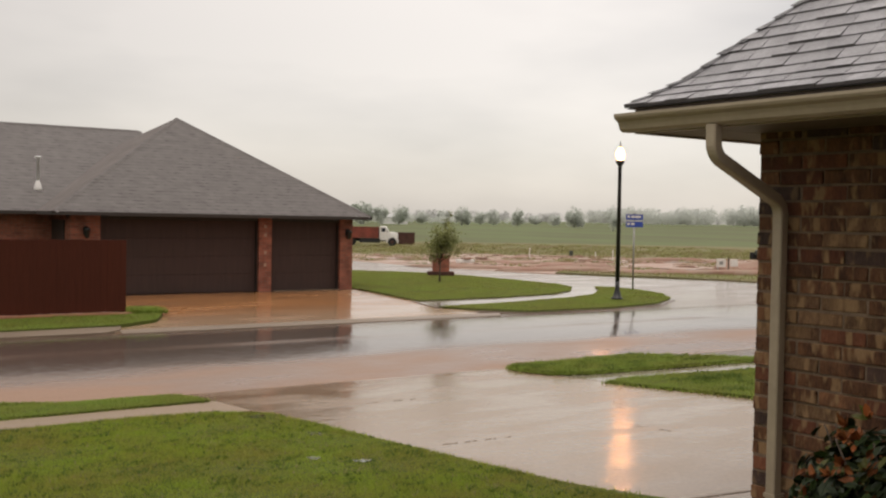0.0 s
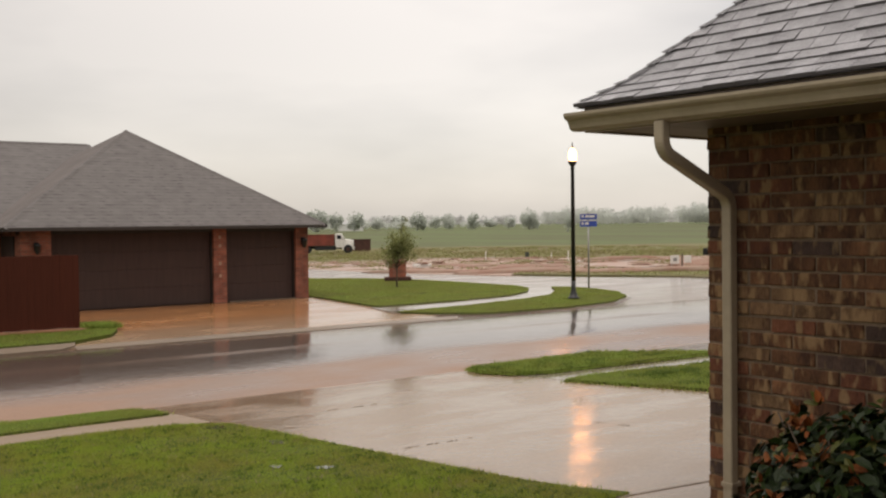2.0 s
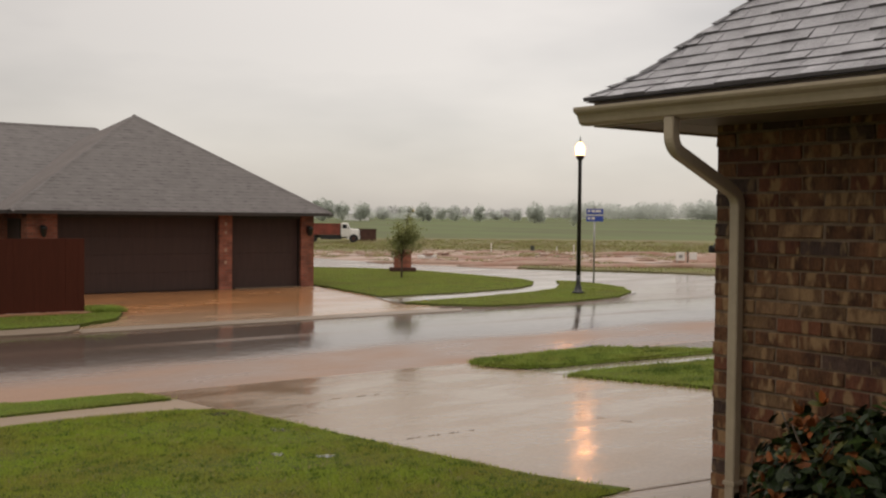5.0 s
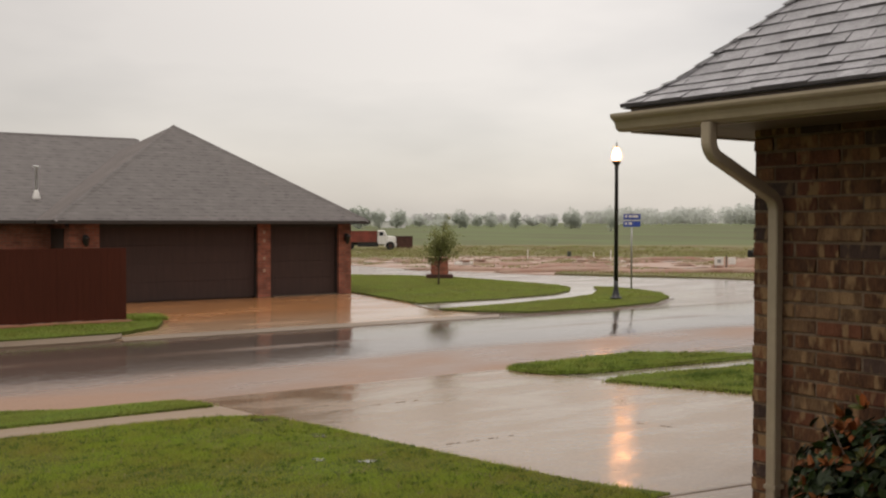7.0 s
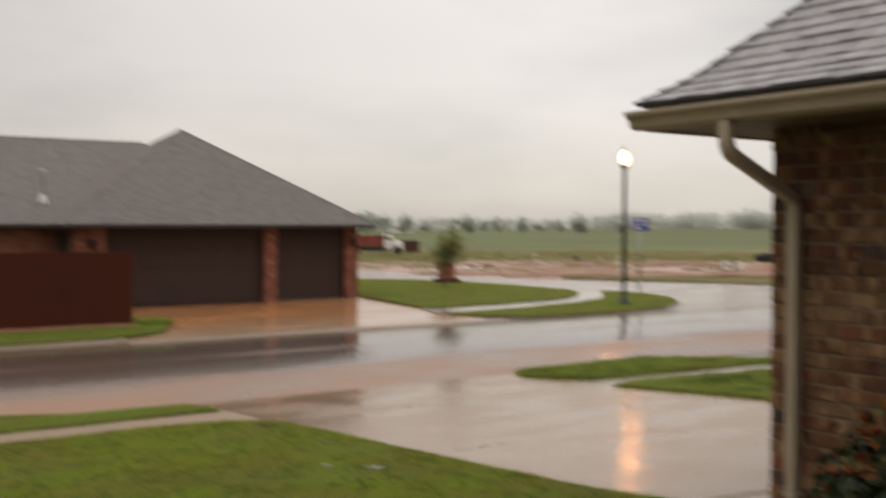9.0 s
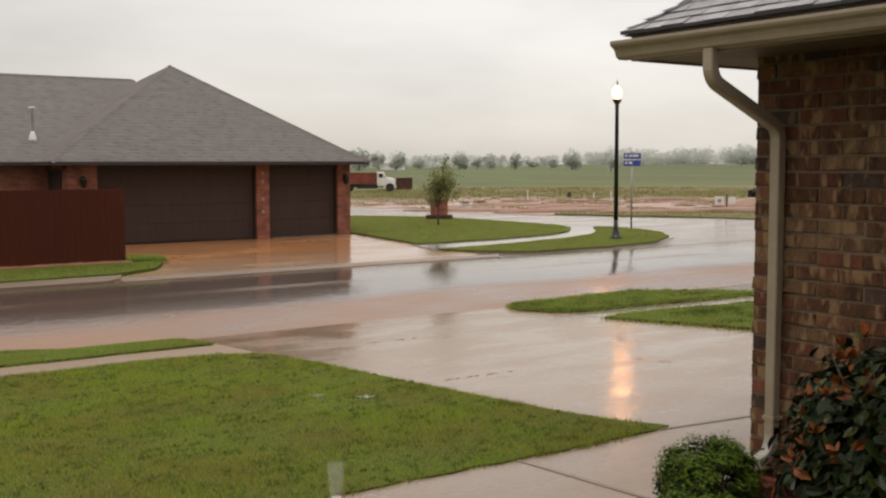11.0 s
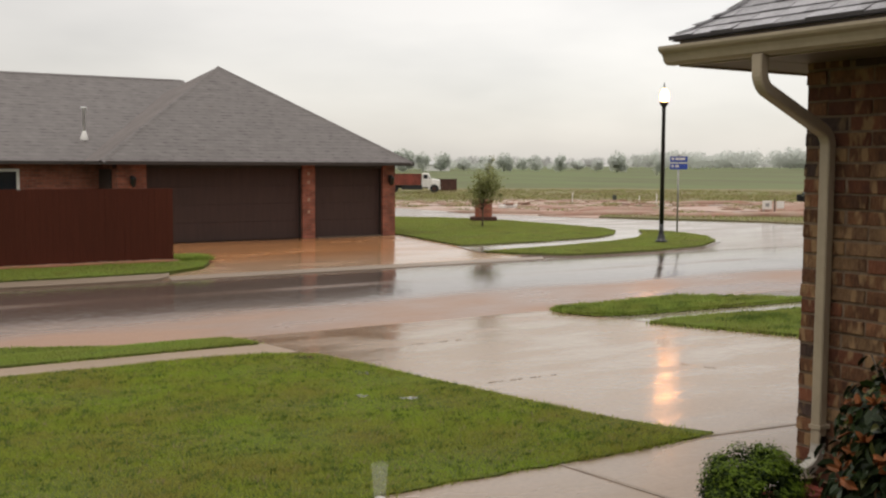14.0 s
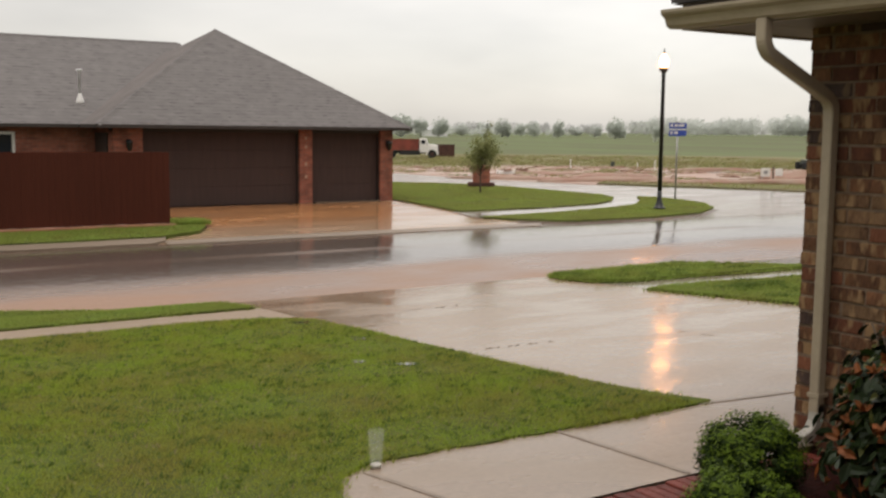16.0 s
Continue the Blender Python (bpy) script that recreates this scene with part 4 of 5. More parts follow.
def near_house():
    h = thing("house_corner", "brown tumbled-brick house corner with grey shingle roof", "house", at=(WX, WY, 0.5))
    off = Matrix.Translation((-WX, -WY, -0.5))

    def add(name, bm, material, parent=None, label=""):
        bmesh.ops.transform(bm, matrix=off, verts=bm.verts)
        return part(name, bm, material, parent or h, label)

    wall = add("wall", bx(WX + 0.006, 11.5, -5.0, WY - 0.008, 0.3, WZ), M["mortar"])
    # bricks of the visible face, and their returns round the corner
    rng = random.Random(11)
    course, length = 0.0837, 0.276
    kinds = []
    for mk in ("near_brick", "near_brick", "brick_tan", "brick_red", "brick_dark"):
        for ln in (length, length / 2):
            bm = box(bmesh.new(), 0.0, 0.09, 0, ln - 0.012, 0, course - 0.013, bevel=0.005)
            for v in bm.verts:
                v.co += Vector((rng.uniform(-0.004, 0.004), rng.uniform(-0.003, 0.003), rng.uniform(-0.003, 0.003)))
            me = bpy.data.meshes.new("brick")
            bm.to_mesh(me)
            bm.free()
            me.materials.append(M[mk])
            kinds.append(me)
    for c in range(29):
        z = 0.46 + c * course
        odd = c % 2
        y = WY
        first = True
        while y > 2.2:
            ln = length / 2 if (first and odd) else length
            k = rng.choices(range(5), (3, 3, 0.8, 2.5, 2) if first else (3.5, 3.5, 3, 2, 1.4))[0]
            me = kinds[2 * k + (1 if ln < 0.2 else 0)]
            y -= ln
            ob = new("brick", me)
            ob.parent = wall
            ob.location = (rng.uniform(-0.006, 0.004) + WX - WX, y - WY + rng.uniform(-0.003, 0.003) + (rng.uniform(-0.004, 0.008) if first else 0), z - 0.5)
            first = False
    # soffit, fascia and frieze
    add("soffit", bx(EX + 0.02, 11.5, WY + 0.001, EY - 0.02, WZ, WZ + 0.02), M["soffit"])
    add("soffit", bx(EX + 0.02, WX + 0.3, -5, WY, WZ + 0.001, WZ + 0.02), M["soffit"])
    add("fascia", bx(EX, 11.5, EY - 0.02, EY, WZ - 0.012, WZ + 0.13), M["gutter"])
    add("fascia", bx(EX, EX + 0.02, -5, EY - 0.02, WZ - 0.012, WZ + 0.13), M["gutter"])
    # gutter with an ogee front
    prof = [(a, min(b * 0.79, 0.0985)) for a, b in [(0.0, 0.098), (0.0, 0.0), (-0.055, 0.0), (-0.078, 0.018), (-0.085, 0.045), (-0.095, 0.07), (-0.118, 0.088), (-0.125, 0.105), (-0.125, 0.125), (-0.116, 0.125), (-0.116, 0.107), (-0.108, 0.094), (-0.086, 0.075), (-0.075, 0.047), (-0.07, 0.024), (-0.05, 0.008), (-0.008, 0.01), (-0.008, 0.125)]]
    bm = bmesh.new()
    rows = []
    for y in (-5.0, EY + 0.035):
        rows.append([bm.verts.new((EX - 0.002 + px, y, WZ - 0.005 + pz)) for px, pz in prof])
    for i in range(len(prof)):
        j = (i + 1) % len(prof)
        bm.faces.new((rows[0][i], rows[0][j], rows[1][j], rows[1][i]))
    gut = add("gutter", bm, M["gutter"], label="tan aluminium gutter")
    bm = bmesh.new()
    vs = [bm.verts.new((EX - 0.002 + px, EY + 0.036, WZ - 0.005 + pz)) for px, pz in prof[:9]]
    f = bm.faces.new(vs)
    r = bmesh.ops.extrude_face_region(bm, geom=[f])
    for v in [g for g in r["geom"] if isinstance(g, bmesh.types.BMVert)]:
        v.co.y += 0.004
    bmesh.ops.recalc_face_normals(bm, faces=bm.faces)
    add("end_cap", bm, M["gutter"], gut)

    # downspout: outlet, two elbows, slanting run, wall pipe and shoe
    def duct(name, pts, wdt, dep, parent, label="", material=None):
        bm = bmesh.new()
        pts = [Vector(p) for p in pts]
        rings = []
        for i, p in enumerate(pts):
            d = (pts[min(i + 1, len(pts) - 1)] - pts[max(i - 1, 0)]).normalized()
            sy = Vector((0, 1, 0))
            sx = d.cross(sy).normalized()
            ring = []
            for a, b in ((-1, -0.8), (-0.8, -1), (0.8, -1), (1, -0.8), (1, 0.8), (0.8, 1), (-0.8, 1), (-1, 0.8)):
                ring.append(bm.verts.new(p + sx * (a * dep / 2) + sy * (b * wdt / 2)))
            rings.append(ring)
        for a, b in zip(rings, rings[1:]):
            for k in range(8):
                bm.faces.new((a[k], a[(k + 1) % 8], b[(k + 1) % 8], b[k]))
        bm.faces.new(rings[0])
        bm.faces.new(rings[-1])
        bmesh.ops.recalc_face_normals(bm, faces=bm.faces)
        return add(name, bm, material or M["gutter"], parent, label)

    gx, dx, dy = EX - 0.055, WX - 0.05, 3.643
    pipe = duct("downspout", [(dx, dy, 2.38), (dx, dy, 0.76)], 0.062, 0.06, h, "tan rectangular downspout")
    curve = [(gx, dy, WZ), (gx, dy, WZ - 0.09)]
    for k in range(1, 7):
        a = radians(k * 10)
        curve.append((gx + 0.10 * (1 - math.cos(a)), dy, WZ - 0.09 - 0.10 * math.sin(a)))
    c2 = []
    for k in range(6, -1, -1):
        a = radians(k * 10)
        c2.append((dx - 0.10 * (1 - math.cos(a)), dy, 2.38 + 0.10 * math.sin(a)))
    duct("elbow", curve + c2, 0.064, 0.062, pipe)
    shoe = [(dx, dy, 0.80)] + [(dx - 0.12 * (1 - math.cos(radians(a))), dy, 0.74 - 0.12 * math.sin(radians(a))) for a in (0, 20, 40, 60)]
    shoe.append((dx - 0.13, dy, 0.615))
    duct("shoe", shoe, 0.062, 0.058, pipe, "pale downspout shoe", M["shoe"])
    for z in (0.84,):
        add("strap", bx(dx - 0.036, dx + 0.05, dy - 0.038, dy + 0.038, z, z + 0.022), M["gutter"], pipe)
    # roof deck and shingles
    zr = WZ + 0.138
    low, hi, brk = 0.62, 0.98, 0.22

    def height(s):
        return zr + (low * s if s < brk else low * brk + hi * (s - brk))

    x0, y1 = EX - 0.04, EY + 0.03
    top = 4.2
    deck = bmesh.new()
    prof2 = [0.0, brk, top]
    a = [deck.verts.new((x0 + s, y1 - s, height(s) - 0.012)) for s in prof2]
    b = [deck.verts.new((x0 + s, -5.0, height(s) - 0.012)) for s in prof2]
    c = [deck.verts.new((11.5, y1 - s, height(s) - 0.012)) for s in prof2]
    for i in range(2):
        deck.faces.new((a[i], b[i], b[i + 1], a[i + 1]))
        deck.faces.new((a[i], a[i + 1], c[i + 1], c[i]))
    roof = add("roof", deck, M["far_roof"], label="grey architectural shingle roof")
    add("drip_edge", bx(x0 + 0.022, x0 + 0.038, -5, y1 - 0.05, WZ + 0.06, zr - 0.016), M["drip"], roof)
    # each tab of the slope above the gutter
    rng = random.Random(5)
    ss = [0.0]
    while ss[-1] < 1.6:
        ss.append(ss[-1] + (0.078 if ss[-1] < brk else 0.069))
    for r in range(len(ss) - 1):
        s0, s1 = ss[r], ss[r + 1] + 0.012
        rng.uniform(0.0, 0.25)
        yb = y1 - s0 + 0.012
        while yb > 2.2 + 0.45 * s0:
            w = rng.choice((0.13, 0.15, 0.17, 0.19))
            ya = yb - w
            bm = bmesh.new()
            th = rng.choice((0.004, 0.006, 0.010))
            lift0, lift1 = th + 0.006, 0.004
            ye0, ye1 = min(yb, y1 - s0 + 0.012), min(yb, y1 - s1 + 0.006)
            if ye1 - ya < 0.02:
                ye1 = ya + 0.02
            q = [(x0 + s0, ya, height(s0)), (x0 + s0, ye0, height(s0)), (x0 + s1, ye1, height(s1)), (x0 + s1, ya, height(s1))]
            lo = [bm.verts.new((p[0] - 0.004, p[1], p[2] - (0.006 if r == 0 else 0.01))) for p in q]
            up = [bm.verts.new((p[0] - 0.5 * lf, p[1], p[2] + lf)) for p, lf in zip(q, (lift0, lift0, lift1, lift1))]
            bm.faces.new(up)
            for i in range(4):
                j = (i + 1) % 4
                bm.faces.new((lo[i], lo[j], up[j], up[i])).material_index = 1
            bmesh.ops.recalc_face_normals(bm, faces=bm.faces)
            add("shingle", bm, [M["shingle"], M["shingle_shadow_edge"]], roof)
            yb = ya - 0.003
    # hip: short overlapping caps that step up the edge
    for k in range(24):
        s0, s1 = 0.012 + k * 0.067, 0.012 + (k + 1.5) * 0.067
        bm = bmesh.new()
        vs = []
        out = rng.uniform(-0.006, 0.008)
        for s, lf in ((s0, 0.024 + rng.uniform(-0.003, 0.005)), (s1, 0.004)):
            z = height(s)
            vs.append([bm.verts.new(p) for p in ((x0 + s - 0.0, y1 - s - 0.055, z + lf), (x0 + s - out, y1 - s + out, z + lf + 0.004), (x0 + s + 0.13, y1 - s, z + lf))])
        for i in range(2):
            bm.faces.new((vs[0][i], vs[0][i + 1], vs[1][i + 1], vs[1][i]))
        bmesh.ops.solidify(bm, geom=bm.faces[:], thickness=0.008)
        add("ridge_cap", bm, M["shingle"], roof)
    return h


near_house()


def leaf_cloud(name, centre, radii, count, size, mats, weights, seed, parent, shell=0.55, flat=0.0, pointed=False):
    """A shrub's foliage: many small folded leaves set through an uneven ellipsoid."""
    rng = random.Random(seed)
    bm = bmesh.new()
    for _ in range(count):
        d = Vector((rng.gauss(0, 1), rng.gauss(0, 1), rng.gauss(0, 1))).normalized()
        bumpy = 1 + 0.22 * noise.noise(d * 2.3 + Vector((seed, 0, 0))) + 0.12 * noise.noise(d * 6)
        r = rng.uniform(shell, 1.0) ** 0.6 * bumpy
        p = Vector((centre[0] + d.x * radii[0] * r, centre[1] + d.y * radii[1] * r, centre[2] + d.z * radii[2] * r))
        n = (d + Vector((rng.uniform(-1, 1), rng.uniform(-1, 1), rng.uniform(-0.4, 1.2))) * 0.8).normalized()
        q = n.to_track_quat("Z", "Y") @ Euler((0, 0, rng.uniform(0, 6.28))).to_quaternion()
        s = size * rng.uniform(0.6, 1.3)
        w = s * (0.48 if pointed else 0.55)
        pts = [(-s * 0.5, 0, 0), (-s * 0.1, -w * 0.5, s * 0.08), (s * 0.5, 0, -s * 0.05), (-s * 0.1, w * 0.5, s * 0.08)]
        if pointed:
            pts = [(-s * 0.5, 0, 0), (-s * 0.2, -w * 0.5, s * 0.07), (s * 0.2, -w * 0.45, s * 0.05), (s * 0.55, 0, -s * 0.08), (s * 0.2, w * 0.45, s * 0.05), (-s * 0.2, w * 0.5, s * 0.07)]
        vs = [bm.verts.new(p + q @ Vector(a)) for a in pts]
        mi = rng.choices(range(len(mats)), weights)[0]
        if pointed:
            for ids in ((0, 1, 2, 3), (0, 3, 4, 5)):
                f = bm.faces.new([vs[i] for i in ids])
                f.material_index = mi
        else:
            for ids in ((0, 1, 2), (0, 2, 3)):
                f = bm.faces.new([vs[i] for i in ids])
                f.material_index = mi
    return part(name, bm, mats, parent)


# planting bed with brick edging
patch("ground_bed", [(3.06, 1.6), (4.84, 1.6), (4.84, 3.66), (3.06, 3.66)], -0.012, M["mulch"], "red mulch planting bed beside the house wall", "mulch")


def edging():
    """A course of bricks on edge, side by side, flush with the walk."""
    e = thing("brick_edging", "wet dark red brick-on-edge border of the planting bed", "edging", at=(3.1, 3.56, 0.548))
    rng = random.Random(9)
    bm = box(bmesh.new(), -0.03, 0.03, -0.098, 0.098, -0.12, 0.004, bevel=0.006)
    me = bpy.data.meshes.new("brick")
    bm.to_mesh(me)
    bm.free()
    me.materials.append(M["edging"])
    for k in range(24):
        b = new("brick", me)
        b.parent = e
        b.location = (k * 0.068, rng.uniform(-0.006, 0.006), rng.uniform(-0.006, 0.004))


edging()


def boxwood(x, y, z, r, seed):
    b = thing("boxwood", "rounded bright green boxwood bush in the planting bed", "bush", "boxwoods", at=(x, y, 0.57))
    for k in range(9):
        a = k * 0.7
        bm = bmesh.new()
        tube(bm, [(0.02 * math.cos(a), 0.02 * math.sin(a), -0.03), (0.05 * math.cos(a), 0.05 * math.sin(a), 0.08), (0.09 * math.cos(a), 0.09 * math.sin(a), 0.15)], [0.008, 0.006, 0.003], 5)
        part("stem", bm, M["bark"], b)
    # billowing sprays: shade coloured into the inner leaves, light into the upper outer tips
    rng = random.Random(seed)
    bm = bmesh.new()
    for k in range(200):
        d = Vector((rng.gauss(0, 1), rng.gauss(0, 1), rng.gauss(0.25, 0.9))).normalized()
        reach = rng.uniform(0.72, 1.0) * (1 + 0.16 * noise.noise(d * 2.2 + Vector((seed * 3, 0, 0))))
        c = Vector((d.x * r * reach, d.y * r * reach, z - 0.57 + d.z * r * 0.84 * reach))
        if c.z < 0.0:
            continue
        size = r * rng.uniform(0.16, 0.30)
        for i in range(130):
            e = Vector((rng.gauss(0, 1), rng.gauss(0, 1), rng.gauss(0, 1))).normalized() * rng.uniform(0.3, 1.0)
            p = c + e * size
            q = (d + e + Vector((0, 0, 0.5)) + Vector((rng.uniform(-1, 1), rng.uniform(-1, 1), rng.uniform(-1, 1))) * 0.7).normalized().to_track_quat("Z", "Y") @ Euler((0, 0, rng.uniform(0, 6.28))).to_quaternion()
            l = rng.uniform(0.012, 0.024)
            vs = [bm.verts.new(p + q @ Vector(v)) for v in ((-l * 0.5, 0, 0), (0, -l * 0.3, l * 0.06), (l * 0.5, 0, 0), (0, l * 0.3, l * 0.06))]
            f = bm.faces.new(vs)
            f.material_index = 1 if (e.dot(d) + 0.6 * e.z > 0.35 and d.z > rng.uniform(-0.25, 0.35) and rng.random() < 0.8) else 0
    part("foliage", bm, [M["box_leaf"], M["box_lit_tip"]], b)


boxwood(4.03, 3.42, 0.67, 0.255, 1)
boxwood(3.47, 3.00, 0.645, 0.225, 2)


def photinia():
    b = thing("photinia", "leafy shrub with dark green and red young leaves against the brick", "shrub", at=(4.47, 2.62, 0.57))
    rng = random.Random(8)
    for k in range(12):
        bm = bmesh.new()
        a = rng.uniform(0, 6.28)
        r = rng.uniform(0.1, 0.34)
        tube(bm, [(0.04 * math.cos(a), 0.04 * math.sin(a), -0.05), (0.5 * r * math.cos(a), 0.8 * r * math.sin(a), 0.4), (r * math.cos(a), 1.4 * r * math.sin(a), 0.8)], [0.012, 0.009, 0.004], 6)
        part("stem", bm, M["bark"], b)
    mats = [M["green_leaf"], M["lime_leaf"], M["box_leaf"], M["red_leaf"]]
    for i, (dx, dy, dz, rx, ry, rz, n) in enumerate(((-0.05, 0.0, 0.40, 0.36, 0.55, 0.44, 2100), (0.02, 0.30, 0.44, 0.28, 0.32, 0.36, 1100), (0.05, -0.2, 0.66, 0.3, 0.42, 0.30, 1000), (-0.12, 0.1, 0.2, 0.36, 0.55, 0.25, 900))):
        leaf_cloud("foliage", (dx, dy, dz), (rx, ry, rz), n, 0.083, mats, (6, 0.7, 1.2, 0.8), 20 + i, b, shell=0.25, pointed=True)
    # whorls of red and orange young leaves at the shoot ends
    spots = [(-0.29, 0.33, 0.60), (-0.30, 0.36, 0.52), (-0.31, 0.28, 0.45), (-0.27, 0.38, 0.38), (-0.33, 0.22, 0.10), (-0.30, 0.10, 0.82), (-0.24, 0.20, 0.86), (-0.32, 0.16, 0.70), (-0.28, 0.42, 0.28), (-0.30, 0.06, 0.92)]
    for _ in range(9):
        spots.append((rng.uniform(-0.42, -0.28), rng.uniform(-0.4, 0.42), rng.uniform(0.1, 0.9)))
    for dx, dy, dz in spots:
        bm = bmesh.new()
        c = Vector((dx, dy, dz))
        tilt = Vector((rng.uniform(-0.9, -0.2), rng.uniform(-0.2, 0.5), rng.uniform(0.3, 0.9))).normalized().to_track_quat("Z", "Y")
        warm = rng.random()
        for k in range(rng.randint(5, 8)):
            a, up, l = k * 2.4, rng.uniform(0.35, 1.35), rng.uniform(0.035, 0.078)
            q = tilt @ Euler((0, 0, a)).to_quaternion() @ Euler((0, -up, 0)).to_quaternion() @ Euler((rng.uniform(-0.5, 0.5), 0, 0)).to_quaternion()
            w = l * 0.24
            vs = [bm.verts.new(c + q @ Vector(v)) for v in ((0, 0, 0), (l * 0.35, -w, l * 0.05), (l * 0.75, -w * 0.8, 0.02 * l), (l, 0, -l * 0.08), (l * 0.75, w * 0.8, 0.02 * l), (l * 0.35, w, l * 0.05))]
            for ids in ((0, 1, 2, 3), (0, 3, 4, 5)):
                bm.faces.new([vs[n] for n in ids]).material_index = 0 if (warm < 0.6 or k % 3 == 0) else 1
        part("young_leaves", bm, [M["red_leaf"], M["lime_leaf"]], b, "whorl of red-orange young leaves")


photinia()


def tumbler():
    g = thing("drinking_glass", "tall clear drinking glass standing on the wet walk", "glass", at=(2.65, 4.735, land(2.65, 4.735) + 0.012))
    bm = lathe(bmesh.new(), [(0.031, 0.0), (0.032, 0.004), (0.046, 0.205), (0.0435, 0.205), (0.030, 0.026)], 28)
    part("body", bm, M["glass"], g)
    part("base", lathe(bmesh.new(), [(0.0285, 0.003), (0.0292, 0.008), (0.0296, 0.018), (0.027, 0.022)], 24), M["shoe"], g, "thick pale glass base")


tumbler()


# ---- unseen porch added around the camera, keeps sky light off the near wall ----
def porch():
    p = thing("porch", "tan-soffited porch roof and walls added unseen round the viewpoint to dim the near brick", "porch", at=(0, -2.4, 0.5))
    part("back_wall", bx(-5, 4.86, -0.25, 0, -0.2, 2.5), M["mortar"], p)
    # invented return wall out of view, blocks low western sky from the brick corner
    part("side_wall", bx(-2.75, -2.5, 0.001, 3.3, -0.2, 2.42), M["mortar"], p)
    part("ceiling", bx(-5, 4.3, 0.01, 3.3, 2.421, 2.5), M["soffit"], p)
    part("roof", bx(-5, 4.25, -0.4, 3.4, 2.51, 2.75), M["shingle"], p)
    part("floor", bx(-5, 4.86, 0.01, 3.9, -0.4, 0.09), M["walk"], p)


porch()


# ---- street furniture ----
def street_lamp():
    x, y = 22.9, 23.3
    z = land(x, y) + 0.06
    s = thing("street_lamp", "black metal street lamp post with a lit globe", "street lamp", at=(x, y, z))
    bm = lathe(bmesh.new(), [(0.19, 0.0), (0.19, 0.04), (0.125, 0.06), (0.115, 0.16), (0.09, 0.2), (0.08, 0.27), (0.07, 0.32), (0.068, 0.6)], 20)
    part("base", bm, M["black"], s)
    bm = lathe(bmesh.new(), [(0.07, 0.55), (0.055, 4.0), (0.07, 4.03), (0.055, 4.06), (0.06, 4.1), (0.13, 4.2), (0.14, 4.24), (0.11, 4.27)], 16)
    part("post", bm, M["black"], s)
    bm = lathe(bmesh.new(), [(0.09, 4.26), (0.12, 4.32), (0.138, 4.41), (0.13, 4.50), (0.095, 4.60), (0.05, 4.66), (0.03, 4.68)], 24)
    globe = part("globe", bm, M["globe"], s, "glowing warm pearl acorn globe")
    bm = lathe(bmesh.new(), [(0.015, 4.37), (0.038, 4.40), (0.046, 4.44), (0.038, 4.49), (0.015, 4.51)], 14)
    part("bulb", bm, M["bulb"], globe, "bright warm lit bulb")
    bm = lathe(bmesh.new(), [(0.035, 4.67), (0.04, 4.70), (0.015, 4.73), (0.02, 4.78), (0.004, 4.86)], 10)
    part("finial", bm, M["black"], s)


street_lamp()


def street_sign():
    x, y = 26.4, 26.1
    z = land(x, y) + 0.05
    s = thing("street_sign", "two blue street name blades on a galvanised pole", "street sign", at=(x, y, z))
    part("pole", lathe(bmesh.new(), [(0.03, 0), (0.03, 2.62)], 10), M["galv"], s)
    turn = Matrix.Rotation(radians(-33), 4, "Z")
    for k, (dz, n) in enumerate(((2.42, 4), (2.17, 3))):
        bm = box(bmesh.new(), -0.30, 0.30, -0.045, -0.033, dz, dz + 0.21, bevel=0.004, m=turn)
        b = part("blade", bm, M["blue"], s)
        for x0, x1 in ((-0.25, -0.17), (-0.12, 0.0), (0.02, 0.22))[: n - 1]:
            part("bar", box(bmesh.new(), x0, x1, -0.05, -0.0465, dz + 0.07, dz + 0.15, m=turn), M["white"], b)
        part("bar", box(bmesh.new(), -0.30, 0.30, -0.05, -0.0465, dz + 0.195, dz + 0.21, m=turn), M["white"], b)
    part("cap", bx(-0.04, 0.04, -0.04, 0.04, 2.62, 2.66), M["galv"], s)


street_sign()


def brick_pillar():
    x, y = 24.4, 35.0
    s = thing("brick_pillar", "square red brick mailbox pillar on a wider footing", "pillar", at=(x, y, land(x, y) + 0.05))
    turn = Matrix.Rotation(radians(-33), 4, "Z")
    part("footing", box(bmesh.new(), -0.54, 0.54, -0.4, 0.4, 0.0, 0.15, bevel=0.02, m=turn), M["rust"], s, "dark wet footing slab")
    part("shaft", box(bmesh.new(), -0.345, 0.345, -0.33, 0.33, 0.15, 0.77, bevel=0.01, m=turn), M["far_brick"], s)
    part("cap", box(bmesh.new(), -0.375, 0.375, -0.36, 0.36, 0.77, 0.83, bevel=0.01, m=turn), M["far_brick"], s)


brick_pillar()


